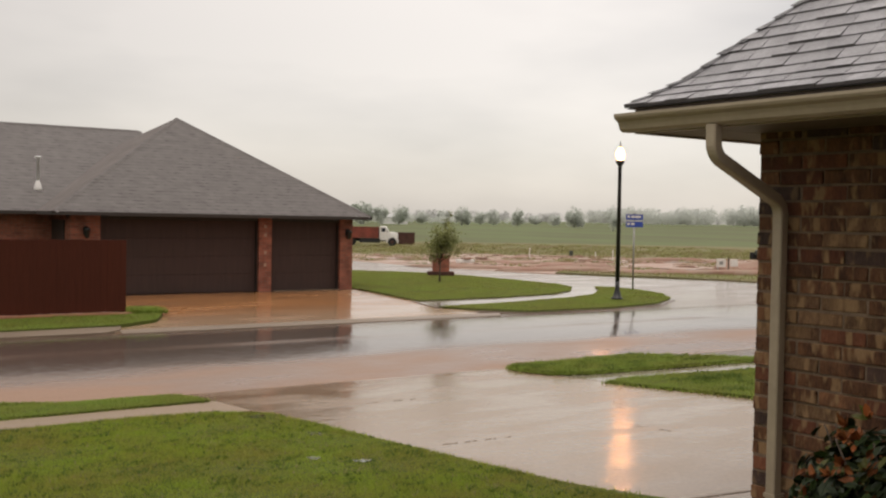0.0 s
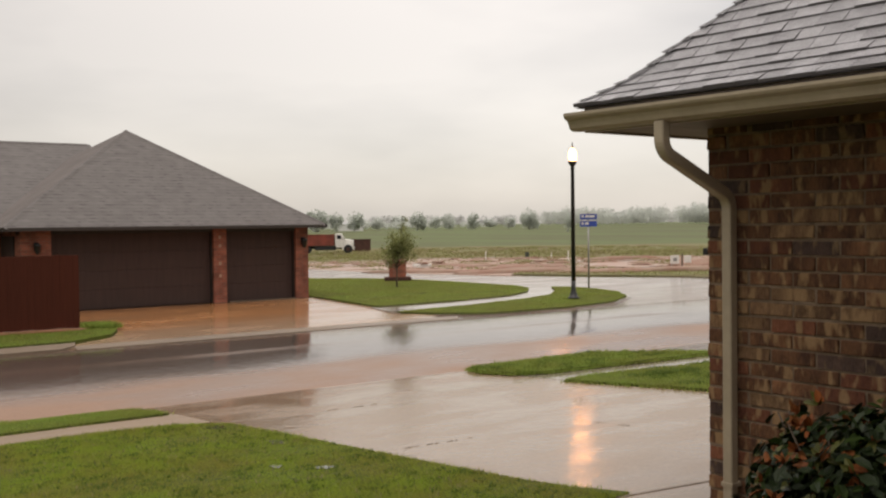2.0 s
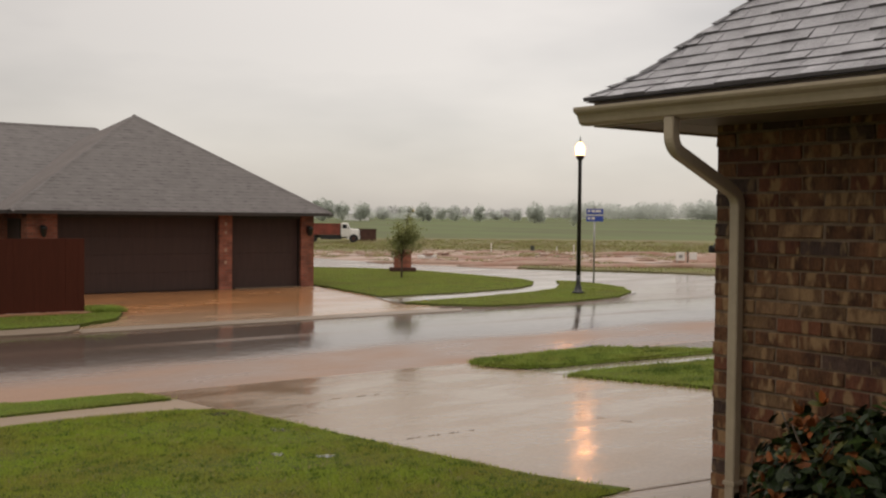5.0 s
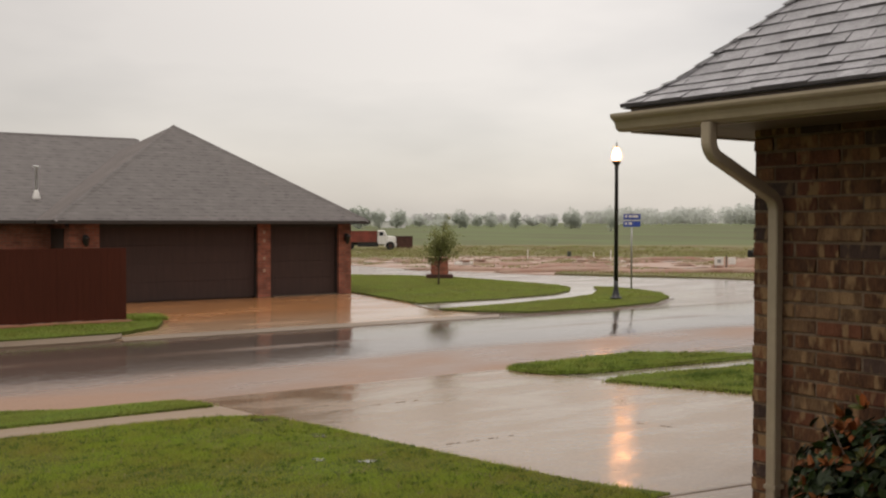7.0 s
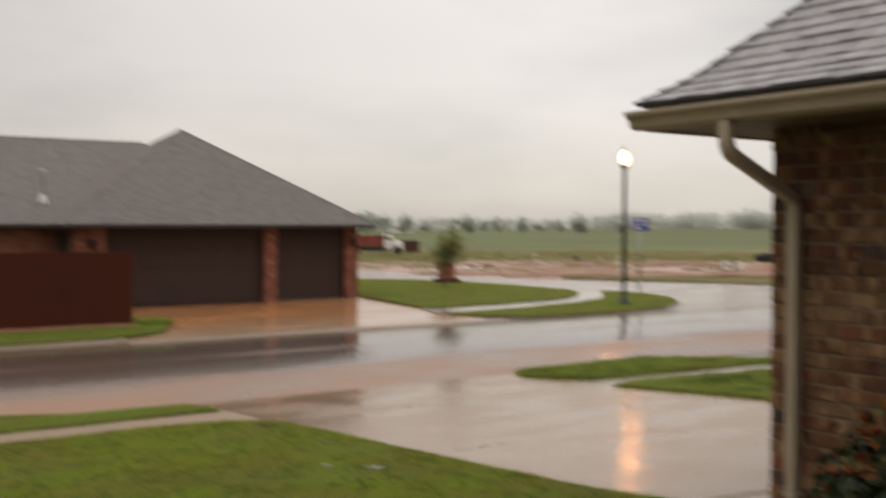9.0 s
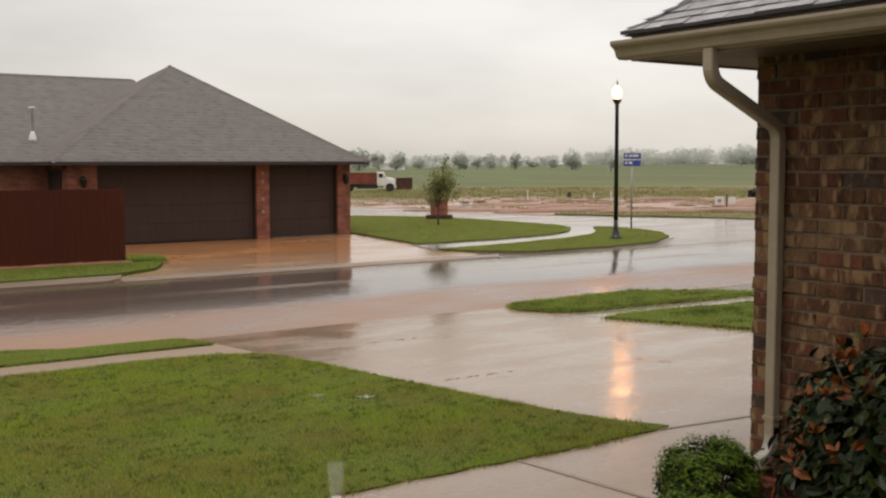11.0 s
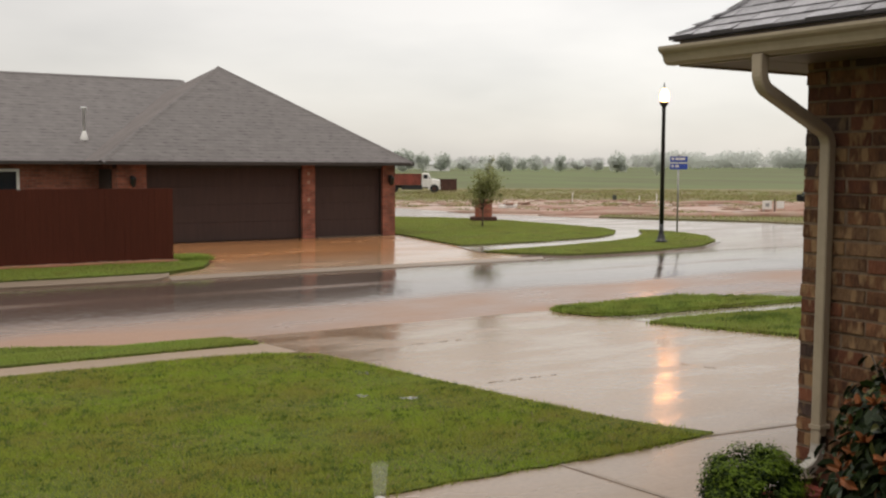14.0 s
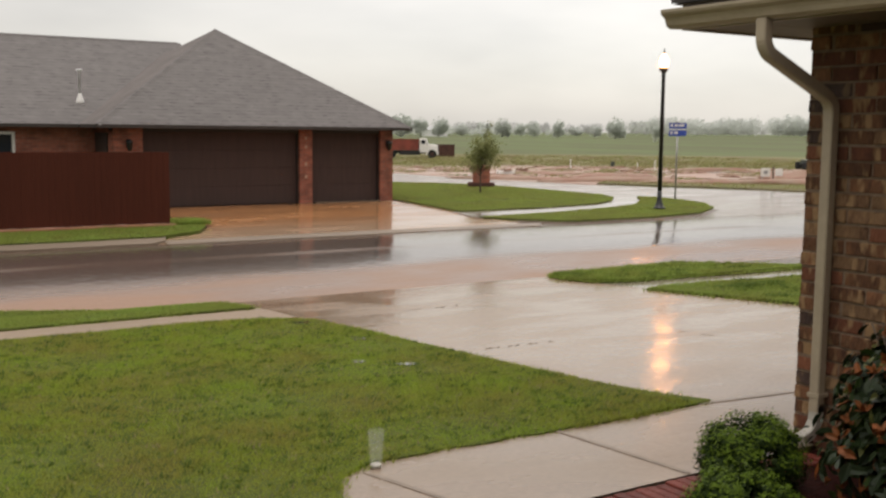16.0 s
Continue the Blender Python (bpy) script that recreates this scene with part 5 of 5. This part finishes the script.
def young_tree():
    x, y = 21.85, 31.4
    t = thing("young_tree", "bushy young tree with thin grey-green foliage on the lawn", "tree", at=(x, y, land(x, y) + 0.04))
    rng = random.Random(31)
    bm = bmesh.new()
    tube(bm, [(0, 0, -0.05), (0.01, 0, 0.4), (0.02, 0.0, 0.85), (0.09, -0.05, 1.4), (0.15, -0.10, 1.9), (0.2, -0.14, 2.6)], [0.036, 0.03, 0.025, 0.02, 0.012, 0.004], 8)
    part("trunk", bm, M["bark"], t)
    tips = []
    for k in range(26):
        a = k * 2.4 + rng.uniform(-0.3, 0.3)
        z0 = rng.uniform(0.6, 1.3)
        r = rng.uniform(0.2, 0.8)
        z1 = z0 + rng.uniform(0.35, 0.8) + 0.35 * (0.68 - r)
        p0 = (0.02 + 0.05 * (z0 - 0.6), -0.04 * (z0 - 0.6), z0)
        p1 = (p0[0] + 0.45 * r * math.cos(a), p0[1] + 0.45 * r * math.sin(a), z0 + 0.45 * (z1 - z0))
        p2 = (0.10 + r * math.cos(a), -0.06 + r * math.sin(a), z1)
        bm = bmesh.new()
        tube(bm, [p0, p1, p2], [0.016, 0.011, 0.003], 5)
        part("limb", bm, M["bark"], t)
        a1, a2 = Vector(p1), Vector(p2)
        tips += [a1, a1.lerp(a2, 0.35), a1.lerp(a2, 0.7), a2]
    tips += [Vector((0.1 + 0.03 * k, -0.06 - 0.02 * k, 1.3 + 0.19 * k)) for k in range(7)]
    bm = bmesh.new()
    for p in tips:
        wide = 0.10 if p.z < 1.9 else 0.06
        for _ in range(20):
            c = p + Vector((rng.gauss(0, wide), rng.gauss(0, wide), rng.gauss(0, 0.09)))
            q = Euler((rng.uniform(-1.2, 1.2), rng.uniform(-1.2, 1.2), rng.uniform(0, 6.28))).to_quaternion()
            l = rng.uniform(0.035, 0.065)
            bm.faces.new([bm.verts.new(c + q @ Vector(v)) for v in ((-l, 0, 0), (0, -l * 0.5, 0.01), (l, 0, -0.01), (0, l * 0.5, 0.01))])
    part("crown", bm, M["young_leaf"], t)


young_tree()


# ---- the building lot ----
def truck():
    t = thing("grain_truck", "old flatbed truck with white cab and faded red box", "truck", at=(0, 0, 0))
    z0 = -0.72
    t.matrix_world = pose(61.95, 97.62, z0, 0, 0, -33.2)

    def add(name, bm, m, parent=None, label=""):
        return part(name, bm, m, parent or t, label)
    add("chassis", bx(-6.8, -0.1, -0.45, 0.45, 0.5, 0.82, bevel=0.02), M["rubber"])
    bed = add("cargo_box", bx(-6.9, -1.9, -1.15, 1.15, 0.86, 2.08, bevel=0.02), M["truck_red"], label="faded red steel box")
    for k in range(9):
        add("stake", bx(-6.8 + k * 0.59, -6.73 + k * 0.59, -1.19, -1.152, 0.88, 2.11), M["truck_red"], bed)
    add("rail", bx(-6.9, -1.9, -1.2, -1.152, 2.02, 2.1), M["truck_red"], bed)
    add("skirt", bx(-4.0, -1.75, -1.1, -0.5, 0.36, 0.84, bevel=0.03), M["rubber"])
    # cab with a raked screen and rounded roof
    cab = add("cab", bx(-1.84, -0.8, -1.0, 1.0, 0.62, 1.52, bevel=0.06), M["white"])
    bm = box(bmesh.new(), -1.82, -0.82, -0.93, 0.93, 1.48, 2.16, bevel=0.09)
    for v in bm.verts:
        if v.co.z > 1.9 and v.co.x > -1.3:
            v.co.x -= 0.24
    add("cab_roof", bm, M["white"], cab)
    for sy in (-1, 1):
        add("side_window", bx(-1.62, -1.17, sy * 0.935 - 0.006, sy * 0.935 + 0.006, 1.56, 1.98), M["window"], cab)
        add("mirror", bx(-1.0, -0.94, sy * 1.12 - 0.05, sy * 1.12 + 0.05, 1.5, 1.78, bevel=0.01), M["black"], cab)
    scr = box(bmesh.new(), -0.03, 0.0, -0.8, 0.8, 0.0, 0.46, m=Matrix.Translation((-0.80, 0, 1.53)) @ Matrix.Rotation(radians(-26), 4, "Y"))
    add("windscreen", scr, M["window"], cab)
    # bonnet falling to a blunt nose, with a dark grille and arched wings
    bm = box(bmesh.new(), -0.84, 0.2, -0.74, 0.74, 0.72, 1.56, bevel=0.13)
    for v in bm.verts:
        if v.co.z > 1.1 and v.co.x > -0.3:
            v.co.z -= 0.12
    nose = add("bonnet", bm, M["white"])
    add("grille", bx(0.195, 0.215, -0.5, 0.5, 0.85, 1.22), M["black"], nose)
    for sy in (-0.62, 0.62):
        m = Matrix.Translation((0.19, sy, 1.06)) @ Matrix.Rotation(radians(90), 4, "Y")
        add("headlight", lathe(bmesh.new(), [(0.10, 0.0), (0.10, 0.04), (0.05, 0.06)], 14, m), M["galv"], nose)
    for sy in (-0.88, 0.88):
        bm = bmesh.new()
        rings = []
        for k in range(11):
            a = radians(-8 + k * 19.6)
            rings.append([bm.verts.new((-0.42 + r * math.cos(a), sy + y, 0.46 + r * math.sin(a))) for r, y in ((0.50, -0.17), (0.66, -0.15), (0.66, 0.15), (0.50, 0.17))])
        for p, q in zip(rings, rings[1:]):
            for k in range(4):
                bm.faces.new((p[k], p[(k + 1) % 4], q[(k + 1) % 4], q[k]))
        bm.faces.new(rings[0])
        bm.faces.new(rings[-1])
        bmesh.ops.recalc_face_normals(bm, faces=bm.faces)
        add("wing", bm, M["white"])
    add("bumper", bx(0.22, 0.31, -1.0, 1.0, 0.48, 0.68, bevel=0.02), M["galv"])
    for wx in (-0.42, -4.9):
        for sy in (-0.9, 0.9):
            m = Matrix.Translation((wx, sy, 0.46)) @ Matrix.Rotation(radians(90), 4, "X")
            w = add("wheel", lathe(bmesh.new(), [(0.30, -0.12), (0.44, -0.12), (0.46, -0.08), (0.46, 0.08), (0.44, 0.12), (0.30, 0.12)], 22, m), M["rubber"])
            add("rim", lathe(bmesh.new(), [(0.2, -0.13), (0.14, -0.08), (0.14, 0.08), (0.2, 0.13)], 16, m), M["rust"], w)


truck()


def simple(name, label, category, at, turn, pieces):
    t = thing(name, label, category)
    t.matrix_world = pose(at[0], at[1], land(at[0], at[1]) + (at[2] if len(at) > 2 else 0.0), 0, 0, turn)
    for pn, dims, m, bev in pieces:
        part(pn, bx(*dims, bevel=bev), M[m], t)
    return t


simple("waste_skip", "rusty brown steel skip beside the truck", "skip", (66.2, 102.9, -0.05), -33, [("body", (-0.8, 1.4, -0.8, 0.8, 0.0, 1.35), "rust", 0.03), ("rim", (-0.85, 1.45, -0.85, 0.85, 1.35, 1.43), "rust", 0.02)])
simple("utility_box", "dark green utility box on the rough ground", "utility box", (57.5, 63.9, -0.05), -33, [("body", (-0.15, 0.15, -0.15, 0.15, 0, 0.40), "dark_green", 0.03), ("lid", (-0.165, 0.165, -0.165, 0.165, 0.40, 0.44), "dark_green", 0.02)])
for px, py in ((48.2, 58.0), (51.1, 52.5), (55.7, 59.1)):
    simple("marker_post", "short white plastic marker post in rough grass", "post", (px, py, -0.05), -33, [("shaft", (-0.035, 0.035, -0.03, 0.03, 0, 0.4 if px > 55 else 0.68), "white", 0.015), ("tip", (-0.04, 0.04, -0.035, 0.035, 0.4 if px > 55 else 0.68, 0.45 if px > 55 else 0.73), "white", 0.01)])
simple("low_trailer", "dark low equipment trailer parked on the lot", "trailer", (69.1, 53.1, -0.05), -33, [("deck", (-1.2, 3.0, -0.9, 0.9, 0.4, 0.5), "dark_green", 0.02), ("load", (-1.1, -0.2, -0.8, 0.8, 0.5, 0.78), "dark_green", 0.08), ("load", (0.0, 2.8, -0.8, 0.8, 0.5, 0.7), "dark_green", 0.08)] + [("wheel", (a - 0.3, a + 0.3, s - 0.1, s + 0.1, 0, 0.6), "rubber", 0.12) for a in (-1.2, -0.4, 2.2) for s in (-0.8, 0.8)])
simple("lot_sign", "small white lot sign on two posts in the verge", "sign", (39.9, 33.1, -0.05), -33, [("panel", (-0.62, -0.18, -0.02, 0.0, 0.38, 0.78), "white", 0.01), ("panel", (0.06, 0.42, 0.01, 0.03, 0.42, 0.76), "white", 0.01), ("post", (-0.56, -0.52, 0.002, 0.04, -0.05, 0.74), "galv", 0.0), ("post", (-0.06, 0.0, -0.02, 0.04, -0.05, 0.86), "bark", 0.0), ("bar", (-0.48, -0.3, -0.025, -0.021, 0.5, 0.66), "galv", 0.0)])
for k, (px, py, w) in enumerate(((36.7, 50.1, 1.0), (38.6, 51.2, 1.3), (34.2, 49.0, 0.7), (43, 47, 0.6))):
    simple("rubble", "pale broken concrete lying on the dirt lot", "rubble", (px, py, -0.06), 20 * k, [("slab", (-w / 2, w / 2, -0.3, 0.3, 0, 0.22), "white" if k < 1 else "dirt", 0.05), ("slab", (-w / 3, w / 5, -0.4, 0.1, 0.22, 0.36), "dirt", 0.05)])


def heaps():
    """Low churned ridges and clods over the dirt lot."""
    rng = random.Random(77)
    bm = bmesh.new()
    lot = inside([(31.5, 68), (31.2, 52), (30.8, 44), (31.2, 40), (33, 37), (37, 32.5), (60, 24), (86, 30), (74, 47), (60, 59), (52, 66), (44, 68)])
    n = 0
    while n < 420:
        x, y = rng.uniform(30, 86), rng.uniform(24, 68)
        if not lot(np.array([x]), np.array([y]))[0]:
            continue
        n += 1
        big = n < 22
        L, W, H = (rng.uniform(3, 8), rng.uniform(0.6, 1.4), rng.uniform(0.12, 0.3)) if big else (rng.uniform(0.4, 2.2), rng.uniform(0.2, 0.6), rng.uniform(0.04, 0.13))
        m = Matrix.Translation((x, y, land(x, y) - 0.04)) @ Matrix.Rotation(radians(rng.gauss(-33, 25)), 4, "Z") @ Matrix.Diagonal((L / 2, W / 2, H, 1))
        r = bmesh.ops.create_icosphere(bm, subdivisions=2, radius=1, matrix=m)
        for v in r["verts"]:
            v.co += Vector((rng.uniform(-1, 1) * 0.08, rng.uniform(-1, 1) * 0.05, noise.noise(v.co * 2.0) * H * 0.5))
    for x, y, L, W, H in ((47, 36.5, 6, 1.6, 0.42), (50, 35.5, 4, 1.3, 0.5), (55, 33.5, 6, 1.6, 0.45)):
        m = Matrix.Translation((x, y, land(x, y) - 0.05)) @ Matrix.Rotation(radians(-33), 4, "Z") @ Matrix.Diagonal((L / 2, W / 2, H, 1))
        for v in bmesh.ops.create_icosphere(bm, subdivisions=3, radius=1, matrix=m)["verts"]:
            v.co += Vector((0, 0, noise.noise(v.co * 1.5) * H * 0.6))
    for f in bm.faces:
        f.smooth = True
    tagged(part("dirt_clods", bm, M["clod"]), "churned red clods and ridges of the building lot", "dirt", kind="stuff")


M["clod"] = mat("red_clods", (0.232, 0.116, 0.0811), 0.8, tint=(0.301, 0.22, 0.162), scale=0.6, vary=0.3, bump=0.6, bscale=8)
heaps()
rng_p = random.Random(15)
for k, (px, py, a, b) in enumerate(((33.5, 47, 2.2, 0.7), (38, 42, 3.2, 0.6), (44, 38, 3.5, 0.5), (41, 51, 3.0, 0.8), (52, 40, 4.0, 0.7), (36, 56, 3, 0.8), (49, 50, 4.0, 0.8), (60, 38, 4.5, 0.8), (56, 47, 4.5, 0.8))):
    c, s = math.cos(radians(-33)), math.sin(radians(-33))
    poly = []
    for i in range(18):
        t = 2 * math.pi * i / 18
        r = rng_p.uniform(0.7, 1.15)
        poly.append((px + c * a * r * math.cos(t) - s * b * r * math.sin(t), py + s * a * r * math.cos(t) + c * b * r * math.sin(t)))
    patch("water_puddle", poly, -0.012, M["side"], "pale rain puddle on the red dirt", "puddle", depth=0.02)


# ---- distance: trees, a white farm building, woods coloured pale for haze ----
def far_tree(x, y, w, h, seed, m):
    t = thing("tree", "broad field tree with rain haze painted into its colour", "tree", "field trees", at=(x, y, land(x, y) - 0.1))
    rng = random.Random(seed)
    bm = bmesh.new()
    tube(bm, [(0, 0, 0), (0.05 * w * 0.3, 0, h * 0.3), (0, 0.1, h * 0.6)], [w * 0.045, w * 0.035, w * 0.015], 7)
    for k in range(4):
        a = k * 1.6 + rng.uniform(-0.3, 0.3)
        tube(bm, [(0, 0, h * 0.25), (w * 0.2 * math.cos(a), w * 0.2 * math.sin(a), h * 0.5), (w * 0.33 * math.cos(a), w * 0.33 * math.sin(a), h * 0.66)], [w * 0.02, w * 0.014, w * 0.006], 5)
    part("trunk", bm, m, t)
    bm = bmesh.new()
    lobes = [(0, 0, h * 0.58, w * 0.38, h * 0.40), (0, 0, h * 0.28, w * 0.40, h * 0.27)]
    for k in range(9):
        a = rng.uniform(0, 6.28)
        lobes.append((w * 0.27 * math.cos(a), w * 0.27 * math.sin(a), h * rng.uniform(0.2, 0.68), w * rng.uniform(0.16, 0.26), h * rng.uniform(0.14, 0.24)))
    for lx, ly, lz, lr, lh in lobes:
        for _ in range(165):
            d = Vector((rng.gauss(0, 1), rng.gauss(0, 1), rng.gauss(0, 1))).normalized() * rng.uniform(0.5, 1.03)
            c = Vector((lx + d.x * lr, ly + d.y * lr, max(0.15, lz + d.z * lh)))
            q = Euler((rng.uniform(-1.5, 1.5), rng.uniform(-1.5, 1.5), rng.uniform(0, 6.28))).to_quaternion()
            l = w * rng.uniform(0.025, 0.055)
            bm.faces.new([bm.verts.new(c + q @ Vector(v)) for v in ((-l, 0, 0), (0, -l * 0.8, 0), (l, 0, 0), (0, l * 0.8, 0))])
    part("crown", bm, m, t)


for k, (x, y, w, h) in enumerate(((193, 328, 9.1, 9.0), (199, 324, 6.2, 7.6), (215, 337, 7.8, 7.8), (247, 340, 8.2, 8.2), (276, 357, 7.3, 7.1), (283, 376, 6.1, 6.8), (266, 328, 5.9, 7.6), (271, 300, 8.6, 8.4), (318, 366, 6.8, 5.8), (213, 219, 3.4, 5.6), (267, 399, 7.8, 6.4), (298, 426, 8.4, 7.2), (362, 432, 9.1, 5.3))):
    far_tree(x, y, w, h, 50 + k, M["haze_leaf_near"] if k in (0, 1, 2, 3, 6, 7, 9) else M["haze_leaf_mid"])


def woods(name, a, b, count, hlo, hhi, seed, m, label):
    rng = random.Random(seed)
    bm = bmesh.new()
    for i in range(count):
        f = (i + rng.uniform(-0.5, 0.5)) / count
        x, y = a[0] + (b[0] - a[0]) * f + rng.uniform(-12, 12), a[1] + (b[1] - a[1]) * f + rng.uniform(-12, 12)
        h = rng.uniform(hlo, hhi) * (0.85 + 0.3 * noise.noise(Vector((f * 9, seed, 0))))
        w = h * rng.uniform(0.7, 1.3)
        z = land(x, y)
        for _ in range(210):
            d = Vector((rng.gauss(0, 1), rng.gauss(0, 1), rng.gauss(0, 1))).normalized() * rng.uniform(0.5, 1.0)
            c = Vector((x + d.x * w * 0.5, y + d.y * w * 0.5, z + max(0.2, h * 0.55 + d.z * h * 0.47)))
            q = Euler((rng.uniform(-1.5, 1.5), rng.uniform(-1.5, 1.5), rng.uniform(0, 6.28))).to_quaternion()
            s = w * rng.uniform(0.03, 0.065)
            bm.faces.new([bm.verts.new(c + q @ Vector(v)) for v in ((-s, 0, 0), (0, -s, 0), (s, 0, 0), (0, s, 0))])
    tagged(part(name, bm, m), label, "woods", kind="stuff")


woods("woods", (425, 440), (560, 350), 110, 9.5, 13.5, 3, M["haze_leaf_mid"], "line of woods beyond the field, haze painted into the leaves")
woods("woods", (230, 600), (620, 420), 150, 5.5, 9.5, 4, M["haze_leaf_far"], "distant woods painted pale as if fading into rain")
woods("woods", (190, 380), (330, 420), 80, 3.0, 5.0, 5, M["haze_leaf_mid"], "low hedge along the far field edge, coloured pale for haze")


def farm_building():
    t = thing("farm_building", "white farm building behind distant trees", "building", at=(226, 357, land(226, 357)))
    turn = Matrix.Rotation(radians(-33), 4, "Z")
    part("wall", box(bmesh.new(), -5, 5, -3, 3, -0.2, 2.6, m=turn), M["pane_white"], t)
    bm = prism(bmesh.new(), [[(-5.3, -3.4, 2.5), (5.3, -3.4, 2.5), (5.3, 0, 4.0), (-5.3, 0, 4.0)], [(-5.3, 3.4, 2.5), (-5.3, 0, 4.0), (5.3, 0, 4.0), (5.3, 3.4, 2.5)], [(-5.3, -3.4, 2.5), (-5.3, 0, 4.0), (-5.3, 3.4, 2.5)], [(5.3, -3.4, 2.5), (5.3, 3.4, 2.5), (5.3, 0, 4.0)]])
    bmesh.ops.transform(bm, matrix=turn, verts=bm.verts)
    part("roof", bm, M["galv"], t)


farm_building()

# ---- small things near by ----
def crack(a, b, pieces, seed):
    """A worn joint that shows as broken dark dashes."""
    rng = random.Random(seed)
    a, b = Vector(a), Vector(b)
    d = (b - a).normalized()
    for i in range(pieces):
        if rng.random() < 0.2:
            continue
        f0 = (i + rng.uniform(0.0, 0.3)) / pieces
        p, q = a.lerp(b, f0), a.lerp(b, f0 + rng.uniform(0.2, 0.95) / pieces)
        s = Vector((-d.y, d.x)) * rng.uniform(0.002, 0.009)
        p, q = p + s * rng.uniform(-1, 1), q + s * rng.uniform(-1, 1)
        patch("trim_crack", jag([(p.x - s.x, p.y - s.y), (q.x, q.y), (p.x + s.x, p.y + s.y)], 0.05, 0.003, seed * 10 + i), 0.004, M["joint"], "broken dark crack with debris in the driveway", "crack", depth=0.01)


crack((5.33, 7.57), (6.11, 7.53), 7, 61)
crack((6.24, 10.42), (6.99, 10.38), 4, 63)
crack((7.43, 7.27), (7.46, 6.79), 5, 62)
# shallow rain water under the thin grass
rng_w = random.Random(44)
for cx, cy, rx, ry, _ in SOAKED[:4]:
    ring = []
    for i in range(22):
        a = 2 * math.pi * i / 22
        r = rng_w.uniform(0.4, 0.9)
        ring.append((min(cx + rx * r * math.cos(a), 4.94), cy + ry * r * math.sin(a)))
    patch("water_puddle", ring, 0.027, M["water"], "shallow rain water standing in thin grass", "puddle", depth=0.01)
